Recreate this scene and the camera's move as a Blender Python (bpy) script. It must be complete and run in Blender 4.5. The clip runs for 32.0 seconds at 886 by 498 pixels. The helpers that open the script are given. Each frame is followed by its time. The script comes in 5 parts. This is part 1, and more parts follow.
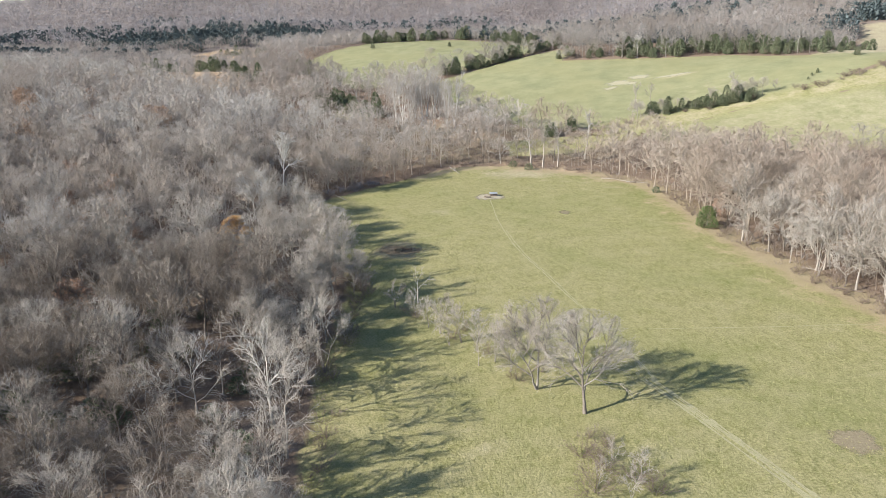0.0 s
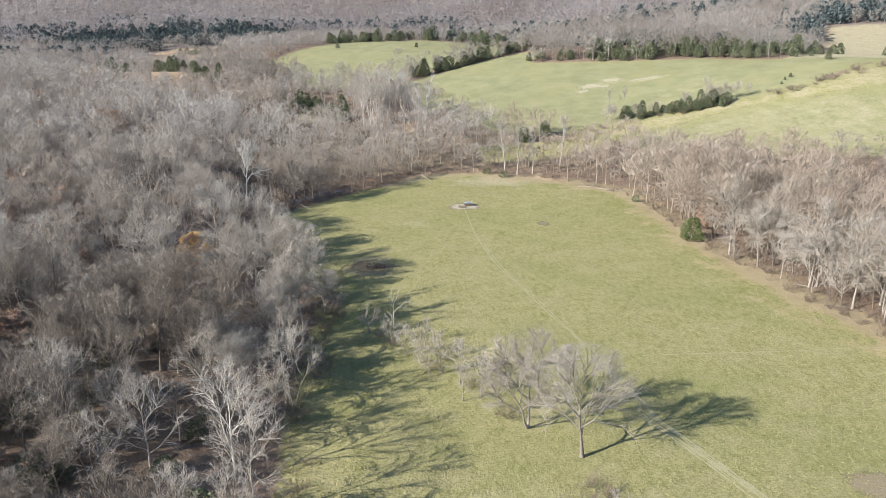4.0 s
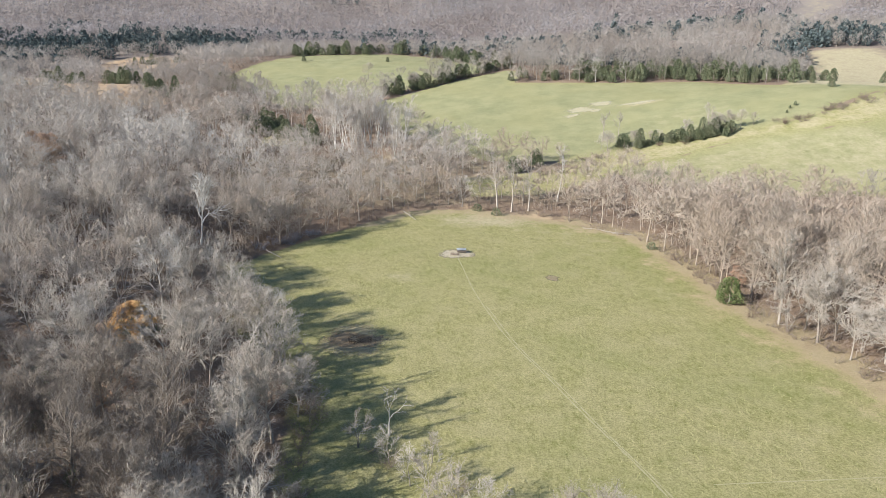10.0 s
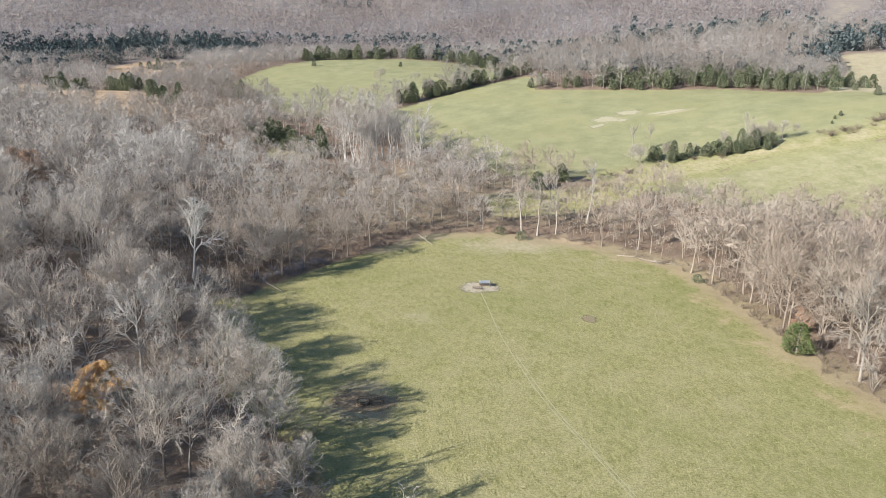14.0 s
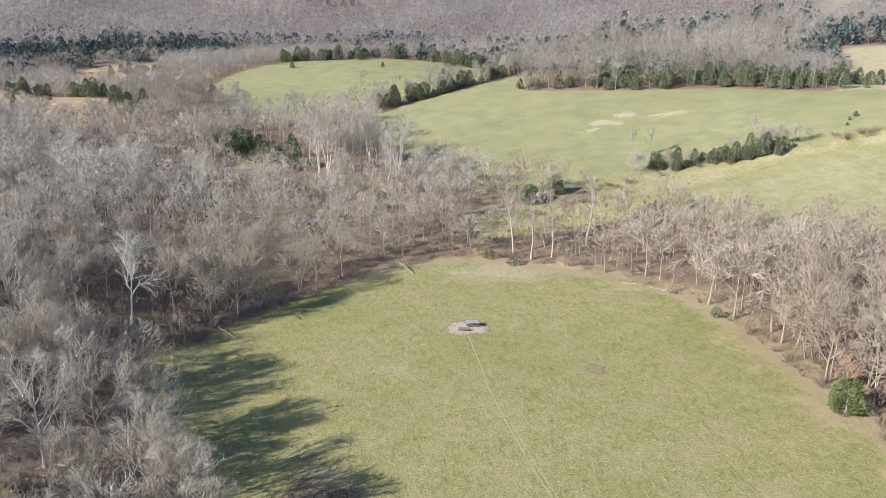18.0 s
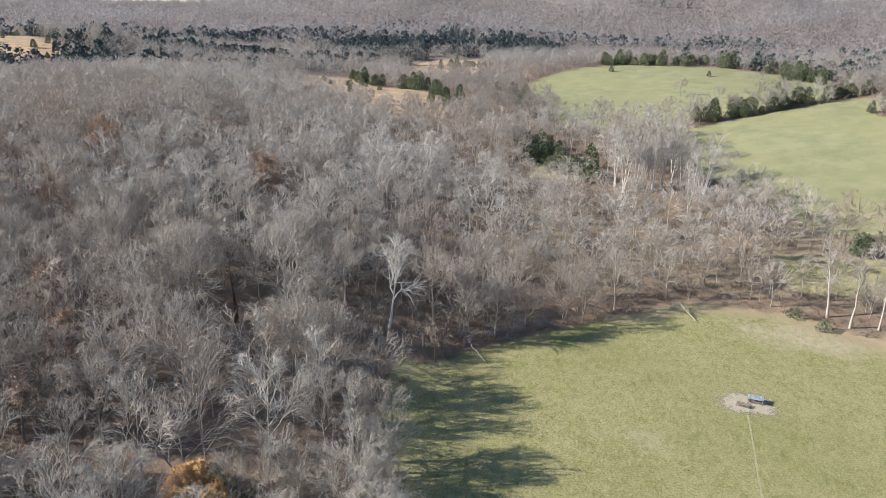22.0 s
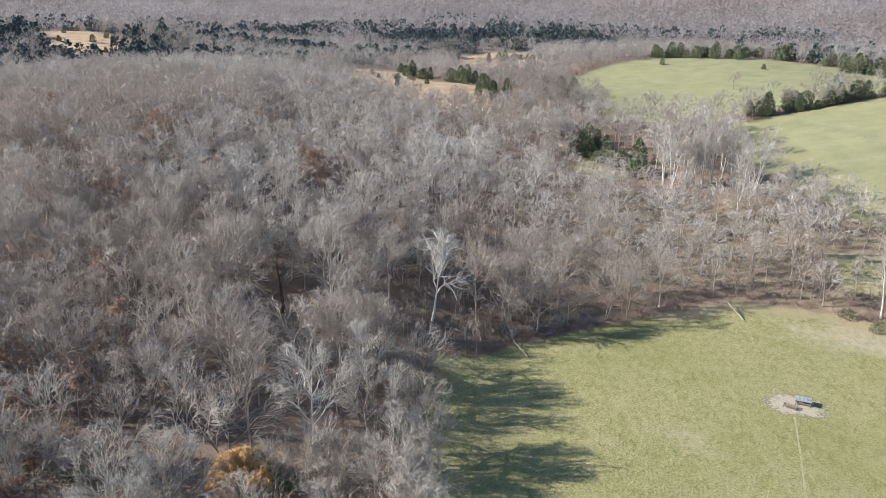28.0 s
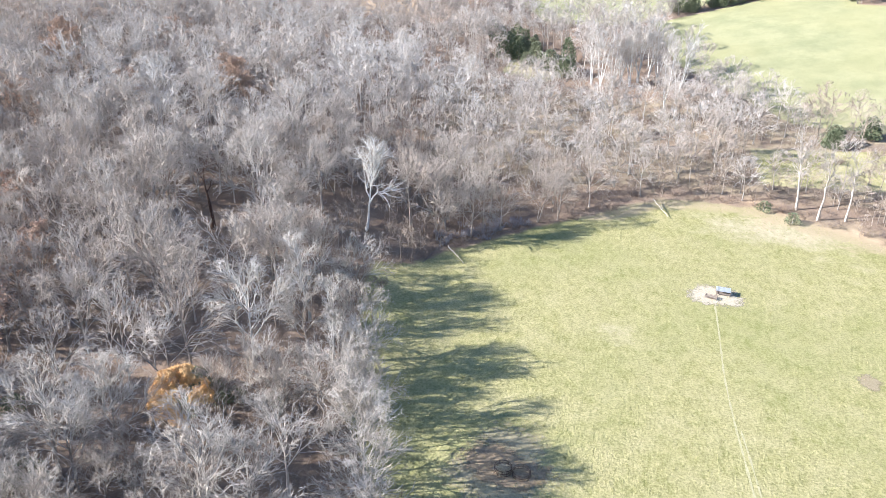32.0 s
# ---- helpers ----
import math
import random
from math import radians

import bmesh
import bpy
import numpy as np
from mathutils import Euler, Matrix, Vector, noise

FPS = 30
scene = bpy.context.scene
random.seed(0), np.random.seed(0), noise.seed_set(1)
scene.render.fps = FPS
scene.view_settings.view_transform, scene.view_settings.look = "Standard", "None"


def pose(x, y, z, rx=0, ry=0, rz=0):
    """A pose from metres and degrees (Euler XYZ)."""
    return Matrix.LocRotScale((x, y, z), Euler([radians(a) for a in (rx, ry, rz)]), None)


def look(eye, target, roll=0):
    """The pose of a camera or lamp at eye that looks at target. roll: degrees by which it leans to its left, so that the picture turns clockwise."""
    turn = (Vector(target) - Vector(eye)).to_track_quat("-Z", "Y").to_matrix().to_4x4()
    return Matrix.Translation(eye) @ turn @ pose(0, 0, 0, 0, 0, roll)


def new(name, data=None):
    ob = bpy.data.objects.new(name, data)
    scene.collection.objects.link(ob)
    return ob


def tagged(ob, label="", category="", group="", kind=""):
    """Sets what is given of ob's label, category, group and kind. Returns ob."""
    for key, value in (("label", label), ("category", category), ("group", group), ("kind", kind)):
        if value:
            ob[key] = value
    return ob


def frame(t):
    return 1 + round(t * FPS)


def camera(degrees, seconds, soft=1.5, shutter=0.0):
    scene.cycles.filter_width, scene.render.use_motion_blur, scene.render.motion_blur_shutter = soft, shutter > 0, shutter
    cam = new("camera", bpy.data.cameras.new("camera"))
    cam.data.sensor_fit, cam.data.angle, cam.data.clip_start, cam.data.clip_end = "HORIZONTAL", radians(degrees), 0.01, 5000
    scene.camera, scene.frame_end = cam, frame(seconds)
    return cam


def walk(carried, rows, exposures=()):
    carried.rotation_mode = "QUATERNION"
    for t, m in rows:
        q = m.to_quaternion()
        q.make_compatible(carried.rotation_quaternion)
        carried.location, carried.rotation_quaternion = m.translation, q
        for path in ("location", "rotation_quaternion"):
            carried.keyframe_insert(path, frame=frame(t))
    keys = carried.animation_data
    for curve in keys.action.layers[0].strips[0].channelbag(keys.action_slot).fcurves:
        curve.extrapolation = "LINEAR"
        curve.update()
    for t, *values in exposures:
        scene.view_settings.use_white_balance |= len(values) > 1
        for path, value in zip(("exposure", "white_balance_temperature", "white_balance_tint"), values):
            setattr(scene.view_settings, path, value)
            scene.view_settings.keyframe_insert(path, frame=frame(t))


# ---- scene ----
# the camera and its flight
cam = camera(60.7, 32.0, soft=0.6)
PATH = [
    (0, (-42.333, -239.818, 59.124), (-42.131, -237.922, 58.52), -1.3),
    (0.5, (-42.21, -239.467, 59.074), (-42.013, -237.572, 58.468), -1.3),
    (1, (-42.07, -238.856, 59.098), (-41.881, -236.96, 58.491), -1.3),
    (1.5, (-42.008, -237.856, 59.186), (-41.827, -235.959, 58.578), -1.2),
    (2, (-42.09, -236.468, 59.324), (-41.917, -234.57, 58.716), -1.1),
    (2.5, (-42.386, -234.752, 59.451), (-42.189, -232.856, 58.843), -1.0),
    (3, (-42.679, -232.69, 59.603), (-42.398, -230.806, 58.997), -1.1),
    (3.5, (-43.025, -230.363, 59.682), (-42.736, -228.48, 59.074), -0.9),
    (5.5, (-44.681, -219.661, 60.16), (-44.367, -217.779, 59.557), -0.2),
    (6, (-45.212, -216.776, 60.287), (-44.876, -214.898, 59.687), -0.0),
    (6.5, (-45.864, -213.749, 60.389), (-45.416, -211.892, 59.796), 0.0),
    (7, (-46.416, -210.52, 60.536), (-45.925, -208.673, 59.947), 0.0),
    (7.5, (-46.616, -207.278, 60.634), (-46.081, -205.442, 60.049), 0.1),
    (8, (-46.406, -204.025, 60.733), (-45.872, -202.188, 60.151), 0.1),
    (8.5, (-45.954, -200.85, 60.831), (-45.449, -199.004, 60.249), -0.0),
    (9, (-45.609, -197.872, 60.9), (-45.168, -196.01, 60.318), 0.2),
    (9.5, (-45.427, -195.093, 60.943), (-45.02, -193.223, 60.363), 0.4),
    (10, (-45.398, -192.383, 60.909), (-45.003, -190.51, 60.33), 0.6),
    (10.5, (-45.272, -189.684, 60.988), (-44.884, -187.808, 60.411), 0.8),
    (11, (-45.04, -186.89, 61.106), (-44.658, -185.013, 60.531), 0.9),
    (11.5, (-44.776, -184.026, 61.258), (-44.399, -182.147, 60.685), 0.8),
    (12, (-44.531, -181.216, 61.406), (-44.16, -179.336, 60.833), 0.8),
    (12.5, (-44.192, -178.401, 61.544), (-43.826, -176.52, 60.972), 0.8),
    (13, (-43.901, -175.365, 61.6), (-43.535, -173.484, 61.027), 0.7),
    (13.5, (-43.576, -172.241, 61.61), (-43.21, -170.36, 61.036), 0.6),
    (14, (-42.958, -169.086, 61.633), (-42.592, -167.205, 61.059), 0.5),
    (14.5, (-42.32, -165.909, 61.666), (-41.953, -164.029, 61.091), 0.4),
    (16.5, (-39.152, -153.144, 61.745), (-38.773, -151.267, 61.168), 0.1),
    (17, (-38.195, -150.094, 61.754), (-37.812, -148.218, 61.176), 0.0),
    (17.5, (-37.127, -146.853, 61.818), (-36.74, -144.978, 61.238), -0.0),
    (18, (-35.847, -143.415, 61.955), (-35.456, -141.542, 61.375), -0.2),
    (18.5, (-34.497, -140.073, 62.179), (-34.1, -138.201, 61.598), -0.2),
    (19, (-33.153, -136.903, 62.441), (-32.761, -135.03, 61.86), -0.4),
    (19.5, (-31.759, -133.564, 62.709), (-31.509, -131.669, 62.123), -0.2),
    (20, (-30.527, -130.457, 62.995), (-30.289, -128.559, 62.411), -0.1),
    (20.5, (-29.67, -128.26, 63.308), (-29.488, -126.355, 62.726), 0.0),
    (21, (-29.524, -127.376, 63.514), (-29.404, -125.465, 62.935), 0.3),
    (21.5, (-29.687, -127.489, 63.593), (-29.86, -125.584, 63.009), 1.0),
    (22, (-29.971, -127.887, 63.614), (-30.355, -126.015, 63.025), 1.5),
    (22.5, (-29.982, -128.202, 63.619), (-30.474, -126.355, 63.028), 1.6),
    (23, (-29.882, -128.297, 63.638), (-30.387, -126.45, 63.06), 1.5),
    (23.5, (-29.641, -128.215, 63.642), (-30.157, -126.342, 63.166), 1.4),
    (24, (-29.426, -128.044, 63.666), (-29.949, -126.152, 63.284), 1.2),
    (24.5, (-29.359, -127.95, 63.725), (-29.882, -126.059, 63.338), 1.2),
    (26.5, (-29.326, -128.376, 64.014), (-29.84, -126.506, 63.525), 1.1),
    (27, (-29.307, -128.441, 64.072), (-29.818, -126.58, 63.549), 1.1),
    (27.5, (-29.313, -128.462, 64.114), (-29.82, -126.612, 63.547), 1.1),
    (28, (-29.29, -128.454, 64.145), (-29.791, -126.616, 63.536), 1.1),
    (28.5, (-29.301, -128.41, 64.198), (-29.795, -126.585, 63.545), 1.0),
    (29, (-29.346, -128.415, 64.214), (-29.834, -126.604, 63.518), 1.1),
    (29.5, (-29.333, -128.397, 64.249), (-29.816, -126.603, 63.509), 1.1),
    (30, (-29.263, -128.388, 64.276), (-29.739, -126.611, 63.491), 1.2),
    (30.5, (-29.247, -128.363, 64.324), (-29.718, -126.603, 63.497), 1.1),
    (31, (-29.166, -128.34, 64.364), (-29.635, -126.587, 63.524), 1.1),
    (31.5, (-29.168, -128.349, 64.391), (-29.635, -126.595, 63.551), 1.1),
    (32, (-29.28, -128.414, 64.409), (-29.587, -126.623, 63.572), 0.9),
]
# seconds, stops, kelvin, tint
EXPOSURES = ((0, 1.03, 6380, 9.5), (12, 1.0, 6380, 9.5), (19, 0.96, 6380, 9.5), (22.5, 0.94, 6300, 10), (24, 0.86, 6120, 10), (26.5, 0.84, 6200, 10), (28, 1.04, 6200, 10), (30, 1.64, 6040, 11.5), (31, 1.83, 5970, 12.8), (32, 1.84, 5950, 12.8))
walk(cam, [(t, look(eye, target, roll)) for t, eye, target, roll in PATH], EXPOSURES)

# world and sun
SUN_AZ, SUN_EL = radians(252), radians(28)
world = bpy.data.worlds.new("sky")
world.use_nodes = True
scene.world = world
wn = world.node_tree
sky = wn.nodes.new("ShaderNodeTexSky")
sky.sky_type = "NISHITA"
sky.sun_disc = False
sky.sun_elevation, sky.sun_rotation = SUN_EL, SUN_AZ
sky.air_density, sky.dust_density, sky.ozone_density = 0.92, 0.0, 2.7
wn.links.new(sky.outputs[0], wn.nodes["Background"].inputs[0])
wn.nodes["Background"].inputs[1].default_value = 0.09
sun = new("sun", bpy.data.lights.new("sun", "SUN"))
sun.data.energy, sun.data.angle, sun.data.color = 5.2, radians(0.5), (1.0, 0.962, 0.89)
sun_way = Vector((math.sin(SUN_AZ) * math.cos(SUN_EL), math.cos(SUN_AZ) * math.cos(SUN_EL), math.sin(SUN_EL)))
sun.matrix_world = look(sun_way * 500, (0, 0, 0))

# ---------------------------------------------------------------- materials
class Nodes:
    """A short way to wire a material."""

    def __init__(self, name):
        self.m = bpy.data.materials.new(name)
        self.m.use_nodes = True
        self.t = self.m.node_tree
        self.bsdf = self.t.nodes["Principled BSDF"]

    def node(self, kind, **inputs):
        n = self.t.nodes.new("ShaderNode" + kind)
        for key, value in inputs.items():
            self.put(n.inputs[key.replace("_", " ")], value)
        return n

    def put(self, socket, value):
        if isinstance(value, bpy.types.NodeSocket):
            self.t.links.new(value, socket)
        else:
            socket.default_value = value

    def attribute(self, name):
        n = self.node("Attribute")
        n.attribute_name = name
        return n.outputs["Fac"]

    def place(self, sx=1.0, sy=1.0, sz=1.0, turn=0.0):
        g = self.node("NewGeometry")
        n = self.node("Mapping", Vector=g.outputs["Position"], Scale=(sx, sy, sz), Rotation=(0, 0, turn))
        return n.outputs[0]

    def noise(self, scale, detail=4.0, rough=0.6, vector=None):
        n = self.node("TexNoise", Scale=scale, Detail=detail, Roughness=rough)
        self.put(n.inputs["Vector"], vector if vector is not None else self.place())
        return n.outputs["Fac"]

    def ramp(self, fac, low, high):
        n = self.node("MapRange", Value=fac)
        n.inputs["From Min"].default_value, n.inputs["From Max"].default_value = low, high
        return n.outputs[0]

    def math(self, what, a, b=0.0):
        n = self.node("Math")
        n.operation = what
        self.put(n.inputs[0], a)
        self.put(n.inputs[1], b)
        return n.outputs[0]

    def mix(self, fac, a, b):
        n = self.node("Mix")
        n.data_type = "RGBA"
        self.put(n.inputs[0], fac)
        self.put(n.inputs[6], a if isinstance(a, bpy.types.NodeSocket) else (*a, 1))
        self.put(n.inputs[7], b if isinstance(b, bpy.types.NodeSocket) else (*b, 1))
        return n.outputs[2]

    def finish(self, colour, rough=0.9, bump=None, depth=0.05, metal=0.0, spec=0.2):
        self.put(self.bsdf.inputs["Base Color"], colour if isinstance(colour, bpy.types.NodeSocket) else (*colour, 1))
        self.put(self.bsdf.inputs["Roughness"], rough)
        self.bsdf.inputs["Metallic"].default_value = metal
        self.bsdf.inputs["Specular IOR Level"].default_value = spec
        if bump is not None:
            n = self.node("Bump", Height=bump, Strength=1.0, Distance=depth)
            self.put(self.bsdf.inputs["Normal"], n.outputs[0])
        return self.m


def bark(name, dark, light, tint_dark, tint_light, own, thin=0.0):
    """Bark that varies from tree to tree; own: by the tree's object, else by the tint stored on a joined wood."""
    k = Nodes(name)
    if own:
        fac = k.node("ObjectInfo").outputs["Random"]
    else:
        fac = k.attribute("tint")
    tone = k.mix(fac, tint_dark, tint_light)
    grain = k.noise(3.0, 4.0)
    streak = k.noise(1.0, 3.0, vector=k.place(9, 9, 0.8))
    c = k.mix(k.ramp(grain, 0.3, 0.7), dark, light)
    c = k.mix(0.55, c, tone)
    c = k.mix(k.ramp(streak, 0.45, 0.75), c, dark)
    k.finish(c, 0.92, bump=streak, depth=0.03, spec=0.1)
    if thin:  # round twigs take light on all sides
        glow = k.node("BsdfTranslucent", Color=c)
        both = k.node("MixShader", Fac=thin)
        k.t.links.new(k.bsdf.outputs[0], both.inputs[1])
        k.t.links.new(glow.outputs[0], both.inputs[2])
        k.t.links.new(both.outputs[0], k.t.nodes["Material Output"].inputs["Surface"])
    return k.m


BARK = bark("grey_bark", (0.15, 0.122, 0.10), (0.36, 0.315, 0.27), (0.19, 0.155, 0.125), (0.40, 0.36, 0.31), True)
LIGHT = bark("light_bark", (0.24, 0.20, 0.165), (0.47, 0.42, 0.36), (0.33, 0.285, 0.24), (0.51, 0.46, 0.40), True)
# Pale limb bark, with the sun the limbs catch painted into its tone.
LIMB_SUNLIT = bark("sunlit_limb_bark", (0.221, 0.193, 0.159), (0.486, 0.439, 0.382), (0.297, 0.26, 0.217), (0.551, 0.505, 0.445), True)
TWIG = bark("twig_bark", (0.262, 0.225, 0.188), (0.512, 0.461, 0.402), (0.323, 0.258, 0.207), (0.585, 0.534, 0.473), True, 0.2)
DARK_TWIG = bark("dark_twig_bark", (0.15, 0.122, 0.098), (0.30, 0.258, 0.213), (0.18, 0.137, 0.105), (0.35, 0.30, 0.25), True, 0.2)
WOOD_FAR = bark("woods_bark", (0.254, 0.222, 0.195), (0.406, 0.369, 0.332), (0.292, 0.231, 0.186), (0.483, 0.445, 0.409), False, 0.35)
# Darker, greyer copy of the woods' bark for the far ridge.
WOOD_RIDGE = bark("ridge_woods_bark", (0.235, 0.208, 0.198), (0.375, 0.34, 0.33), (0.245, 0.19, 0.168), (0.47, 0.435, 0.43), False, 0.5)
# Lightened copy of the woods' bark, offsetting the shade inside joined crowns.
WOOD_LIT = bark("lit_woods_bark", (0.277, 0.244, 0.207), (0.531, 0.485, 0.431), (0.36, 0.276, 0.218), (0.602, 0.559, 0.512), False, 0.2)
SAPLING_AND_DIMMED = bark("sapling_and_dimmed_bark", (0.26, 0.21, 0.166), (0.477, 0.402, 0.328), (0.316, 0.234, 0.175), (0.533, 0.458, 0.38), False, 0.2)
PALE = bark("pale_bark", (0.31, 0.275, 0.23), (0.57, 0.525, 0.465), (0.46, 0.42, 0.365), (0.62, 0.58, 0.525), True)
WHITE_BARK = bark("white_sycamore_bark", (0.42, 0.385, 0.335), (0.72, 0.69, 0.64), (0.62, 0.59, 0.54), (0.76, 0.73, 0.69), True)
PALE_TWIG = bark("pale_twig_bark", (0.31, 0.27, 0.23), (0.50, 0.455, 0.41), (0.37, 0.32, 0.28), (0.60, 0.56, 0.51), True, 0.2)


def leafage(name, a, b, own, c=None):
    k = Nodes(name)
    isle = k.node("NewGeometry").outputs["Random Per Island"]
    tone = k.mix(isle, a, b)
    tree = k.node("ObjectInfo").outputs["Random"] if own else k.attribute("tint")
    tone = k.mix(k.math("MULTIPLY", tree, 0.5), tone, c or b)
    return k.finish(tone, 0.8, spec=0.15)


NEEDLE = leafage("cedar_foliage", (0.08, 0.10, 0.055), (0.19, 0.207, 0.122), True, (0.21, 0.205, 0.135))
# The bluish haze of distance is put into the far cedars' colour.
NEEDLE_HAZED = leafage("hazed_cedar_foliage", (0.05, 0.068, 0.072), (0.105, 0.125, 0.122), False)
BUSHY = leafage("green_bush_foliage", (0.07, 0.10, 0.036), (0.15, 0.175, 0.072), True)
PINKISH = leafage("faded_orange_leaves", (0.33, 0.215, 0.15), (0.47, 0.33, 0.235), True)
ORANGE = leafage("orange_leaves", (0.45, 0.255, 0.10), (0.61, 0.42, 0.21), True)
RUSSET = leafage("russet_leaves", (0.25, 0.15, 0.10), (0.40, 0.26, 0.18), True)


def ground_material():
    k = Nodes("pasture_and_woods_floor")
    grass, straw, soil = k.attribute("grass"), k.attribute("straw"), k.attribute("soil")
    broad = k.noise(0.03, 4.0)
    middle = k.noise(0.16, 5.0, 0.65)
    fine = k.noise(2.6, 5.0, 0.75)
    streak = k.noise(1.0, 5.0, 0.7, k.place(0.9, 0.5, 1, radians(-28)))
    edge = k.math("MULTIPLY", k.math("SUBTRACT", middle, 0.5), 0.9)
    green = k.mix(k.ramp(streak, 0.34, 0.68), (0.19, 0.18, 0.068), (0.35, 0.31, 0.15))
    green = k.mix(k.math("MULTIPLY", k.ramp(middle, 0.4, 0.68), 0.6), green, (0.36, 0.312, 0.172))
    green = k.mix(k.math("MULTIPLY", k.ramp(fine, 0.48, 0.68), 0.6), green, (0.09, 0.105, 0.037))
    green = k.mix(k.math("MULTIPLY", k.ramp(fine, 0.5, 0.3), 0.5), green, (0.43, 0.385, 0.21))
    green = k.mix(k.math("MULTIPLY", k.ramp(broad, 0.45, 0.7), 0.35), green, (0.155, 0.178, 0.053))
    lush = k.mix(k.ramp(k.noise(0.09, 5.0, 0.65), 0.35, 0.65), (0.198, 0.2, 0.11), (0.285, 0.274, 0.156))
    lush = k.mix(k.math("MULTIPLY", k.ramp(broad, 0.42, 0.62), 0.5), lush, (0.28, 0.255, 0.135))
    lush = k.mix(k.math("MULTIPLY", k.ramp(fine, 0.4, 0.8), 0.35), lush, (0.14, 0.15, 0.065))
    green = k.mix(k.math("MULTIPLY", k.attribute("lush"), 0.85), green, lush)
    sedge = k.mix(k.ramp(middle, 0.35, 0.65), (0.31, 0.21, 0.125), (0.47, 0.345, 0.225))
    sedge = k.mix(k.math("MULTIPLY", k.ramp(fine, 0.5, 0.8), 0.5), sedge, (0.22, 0.15, 0.09))
    hay = k.mix(k.ramp(streak, 0.3, 0.7), (0.30, 0.255, 0.155), (0.45, 0.39, 0.262))
    hay = k.mix(k.math("MULTIPLY", k.ramp(fine, 0.5, 0.8), 0.5), hay, (0.20, 0.15, 0.08))
    litter = k.mix(k.ramp(fine, 0.3, 0.7), (0.14, 0.102, 0.075), (0.30, 0.225, 0.165))
    litter = k.mix(k.math("MULTIPLY", k.ramp(middle, 0.4, 0.7), 0.5), litter, (0.215, 0.138, 0.093))
    dirt = k.mix(k.ramp(fine, 0.3, 0.75), (0.26, 0.205, 0.12), (0.42, 0.345, 0.22))
    # Litter greys with distance from the pasture, towards the far woods' tone.
    litter = k.mix(k.math("MULTIPLY", k.attribute("far_off"), 0.8), litter, (0.225, 0.198, 0.18))
    c = k.mix(k.ramp(k.math("ADD", grass, edge), 0.4, 0.62), litter, green)
    c = k.mix(k.ramp(k.math("ADD", straw, edge), 0.38, 0.85), c, hay)
    c = k.mix(k.ramp(k.math("ADD", k.attribute("sedge"), edge), 0.35, 0.7), c, sedge)
    c = k.mix(k.ramp(k.math("ADD", soil, edge), 0.38, 0.8), c, dirt)
    return k.finish(c, 0.95, bump=k.math("ADD", fine, streak), depth=0.18, spec=0.05)


GROUND = ground_material()


def dirt_material(name, a, b, ragged=0.0):
    k = Nodes(name)
    fine = k.noise(3.0, 5.0, 0.7)
    if ragged:
        thin = k.math("ADD", k.attribute("fade"), k.math("MULTIPLY", k.math("SUBTRACT", k.noise(0.8, 6.0, 0.75), 0.5), 2.6))
        k.put(k.bsdf.inputs["Alpha"], k.math("MULTIPLY", k.ramp(thin, 0.25, 0.8), ragged))
    return k.finish(k.mix(k.ramp(fine, 0.3, 0.7), a, b), 0.95, bump=fine, depth=0.05, spec=0.05)


TRACK = dirt_material("trodden_path", (0.27, 0.25, 0.135), (0.41, 0.37, 0.225))
BARE = dirt_material("bare_earth", (0.28, 0.235, 0.17), (0.46, 0.40, 0.30), 1.0)
WORN_SPOT = dirt_material("worn_grass", (0.24, 0.19, 0.12), (0.38, 0.31, 0.21), 0.7)
STONY = dirt_material("pale_stony_soil", (0.42, 0.375, 0.25), (0.58, 0.52, 0.37), 0.55)
HAYMUCK = dirt_material("old_hay_litter", (0.17, 0.12, 0.075), (0.33, 0.25, 0.16), 0.9)
HAYTHIN = dirt_material("scattered_hay", (0.27, 0.225, 0.14), (0.44, 0.375, 0.25), 0.6)
HAY = dirt_material("loose_hay", (0.35, 0.28, 0.17), (0.62, 0.53, 0.38))


def metal_material():
    k = Nodes("galvanised_sheet")
    n = k.noise(4.0, 4.0)
    return k.finish(k.mix(n, (0.52, 0.545, 0.57), (0.66, 0.68, 0.70)), k.ramp(n, 0.0, 1.3), metal=0.25, spec=0.5)


SHEET = metal_material()
RUST = dirt_material("rusty_steel", (0.05, 0.035, 0.03), (0.13, 0.075, 0.05))
PLANK = bark("weathered_wood", (0.12, 0.09, 0.07), (0.24, 0.19, 0.15), (0.15, 0.12, 0.10), (0.28, 0.24, 0.20), True)

# ---------------------------------------------------------------- the lie of the land
HILLS = (  # x, y, half-width along x and along y, height
    (-240, 110, 135, 240, 27), (-140, 300, 80, 70, 9), (130, 262, 165, 125, 29), (235, 105, 105, 95, 27),
    (30, 480, 165, 140, 25), (-115, 500, 80, 70, 8), (-190, 745, 120, 100, 20), (-470, 400, 190, 150, 30),
    (0, 1400, 150, 240, 62), (420, 420, 200, 220, 30), (640, 850, 340, 340, 52), (-420, 1340, 160, 260, 54),
    (-200, 1420, 170, 260, 33), (-600, 900, 350, 250, 2), (-640, 1180, 130, 200, 8), (205, 1400, 100, 240, 60),
    (480, 1380, 165, 240, 42), (640, 1330, 150, 240, 40), (950, 800, 300, 300, 48),
)


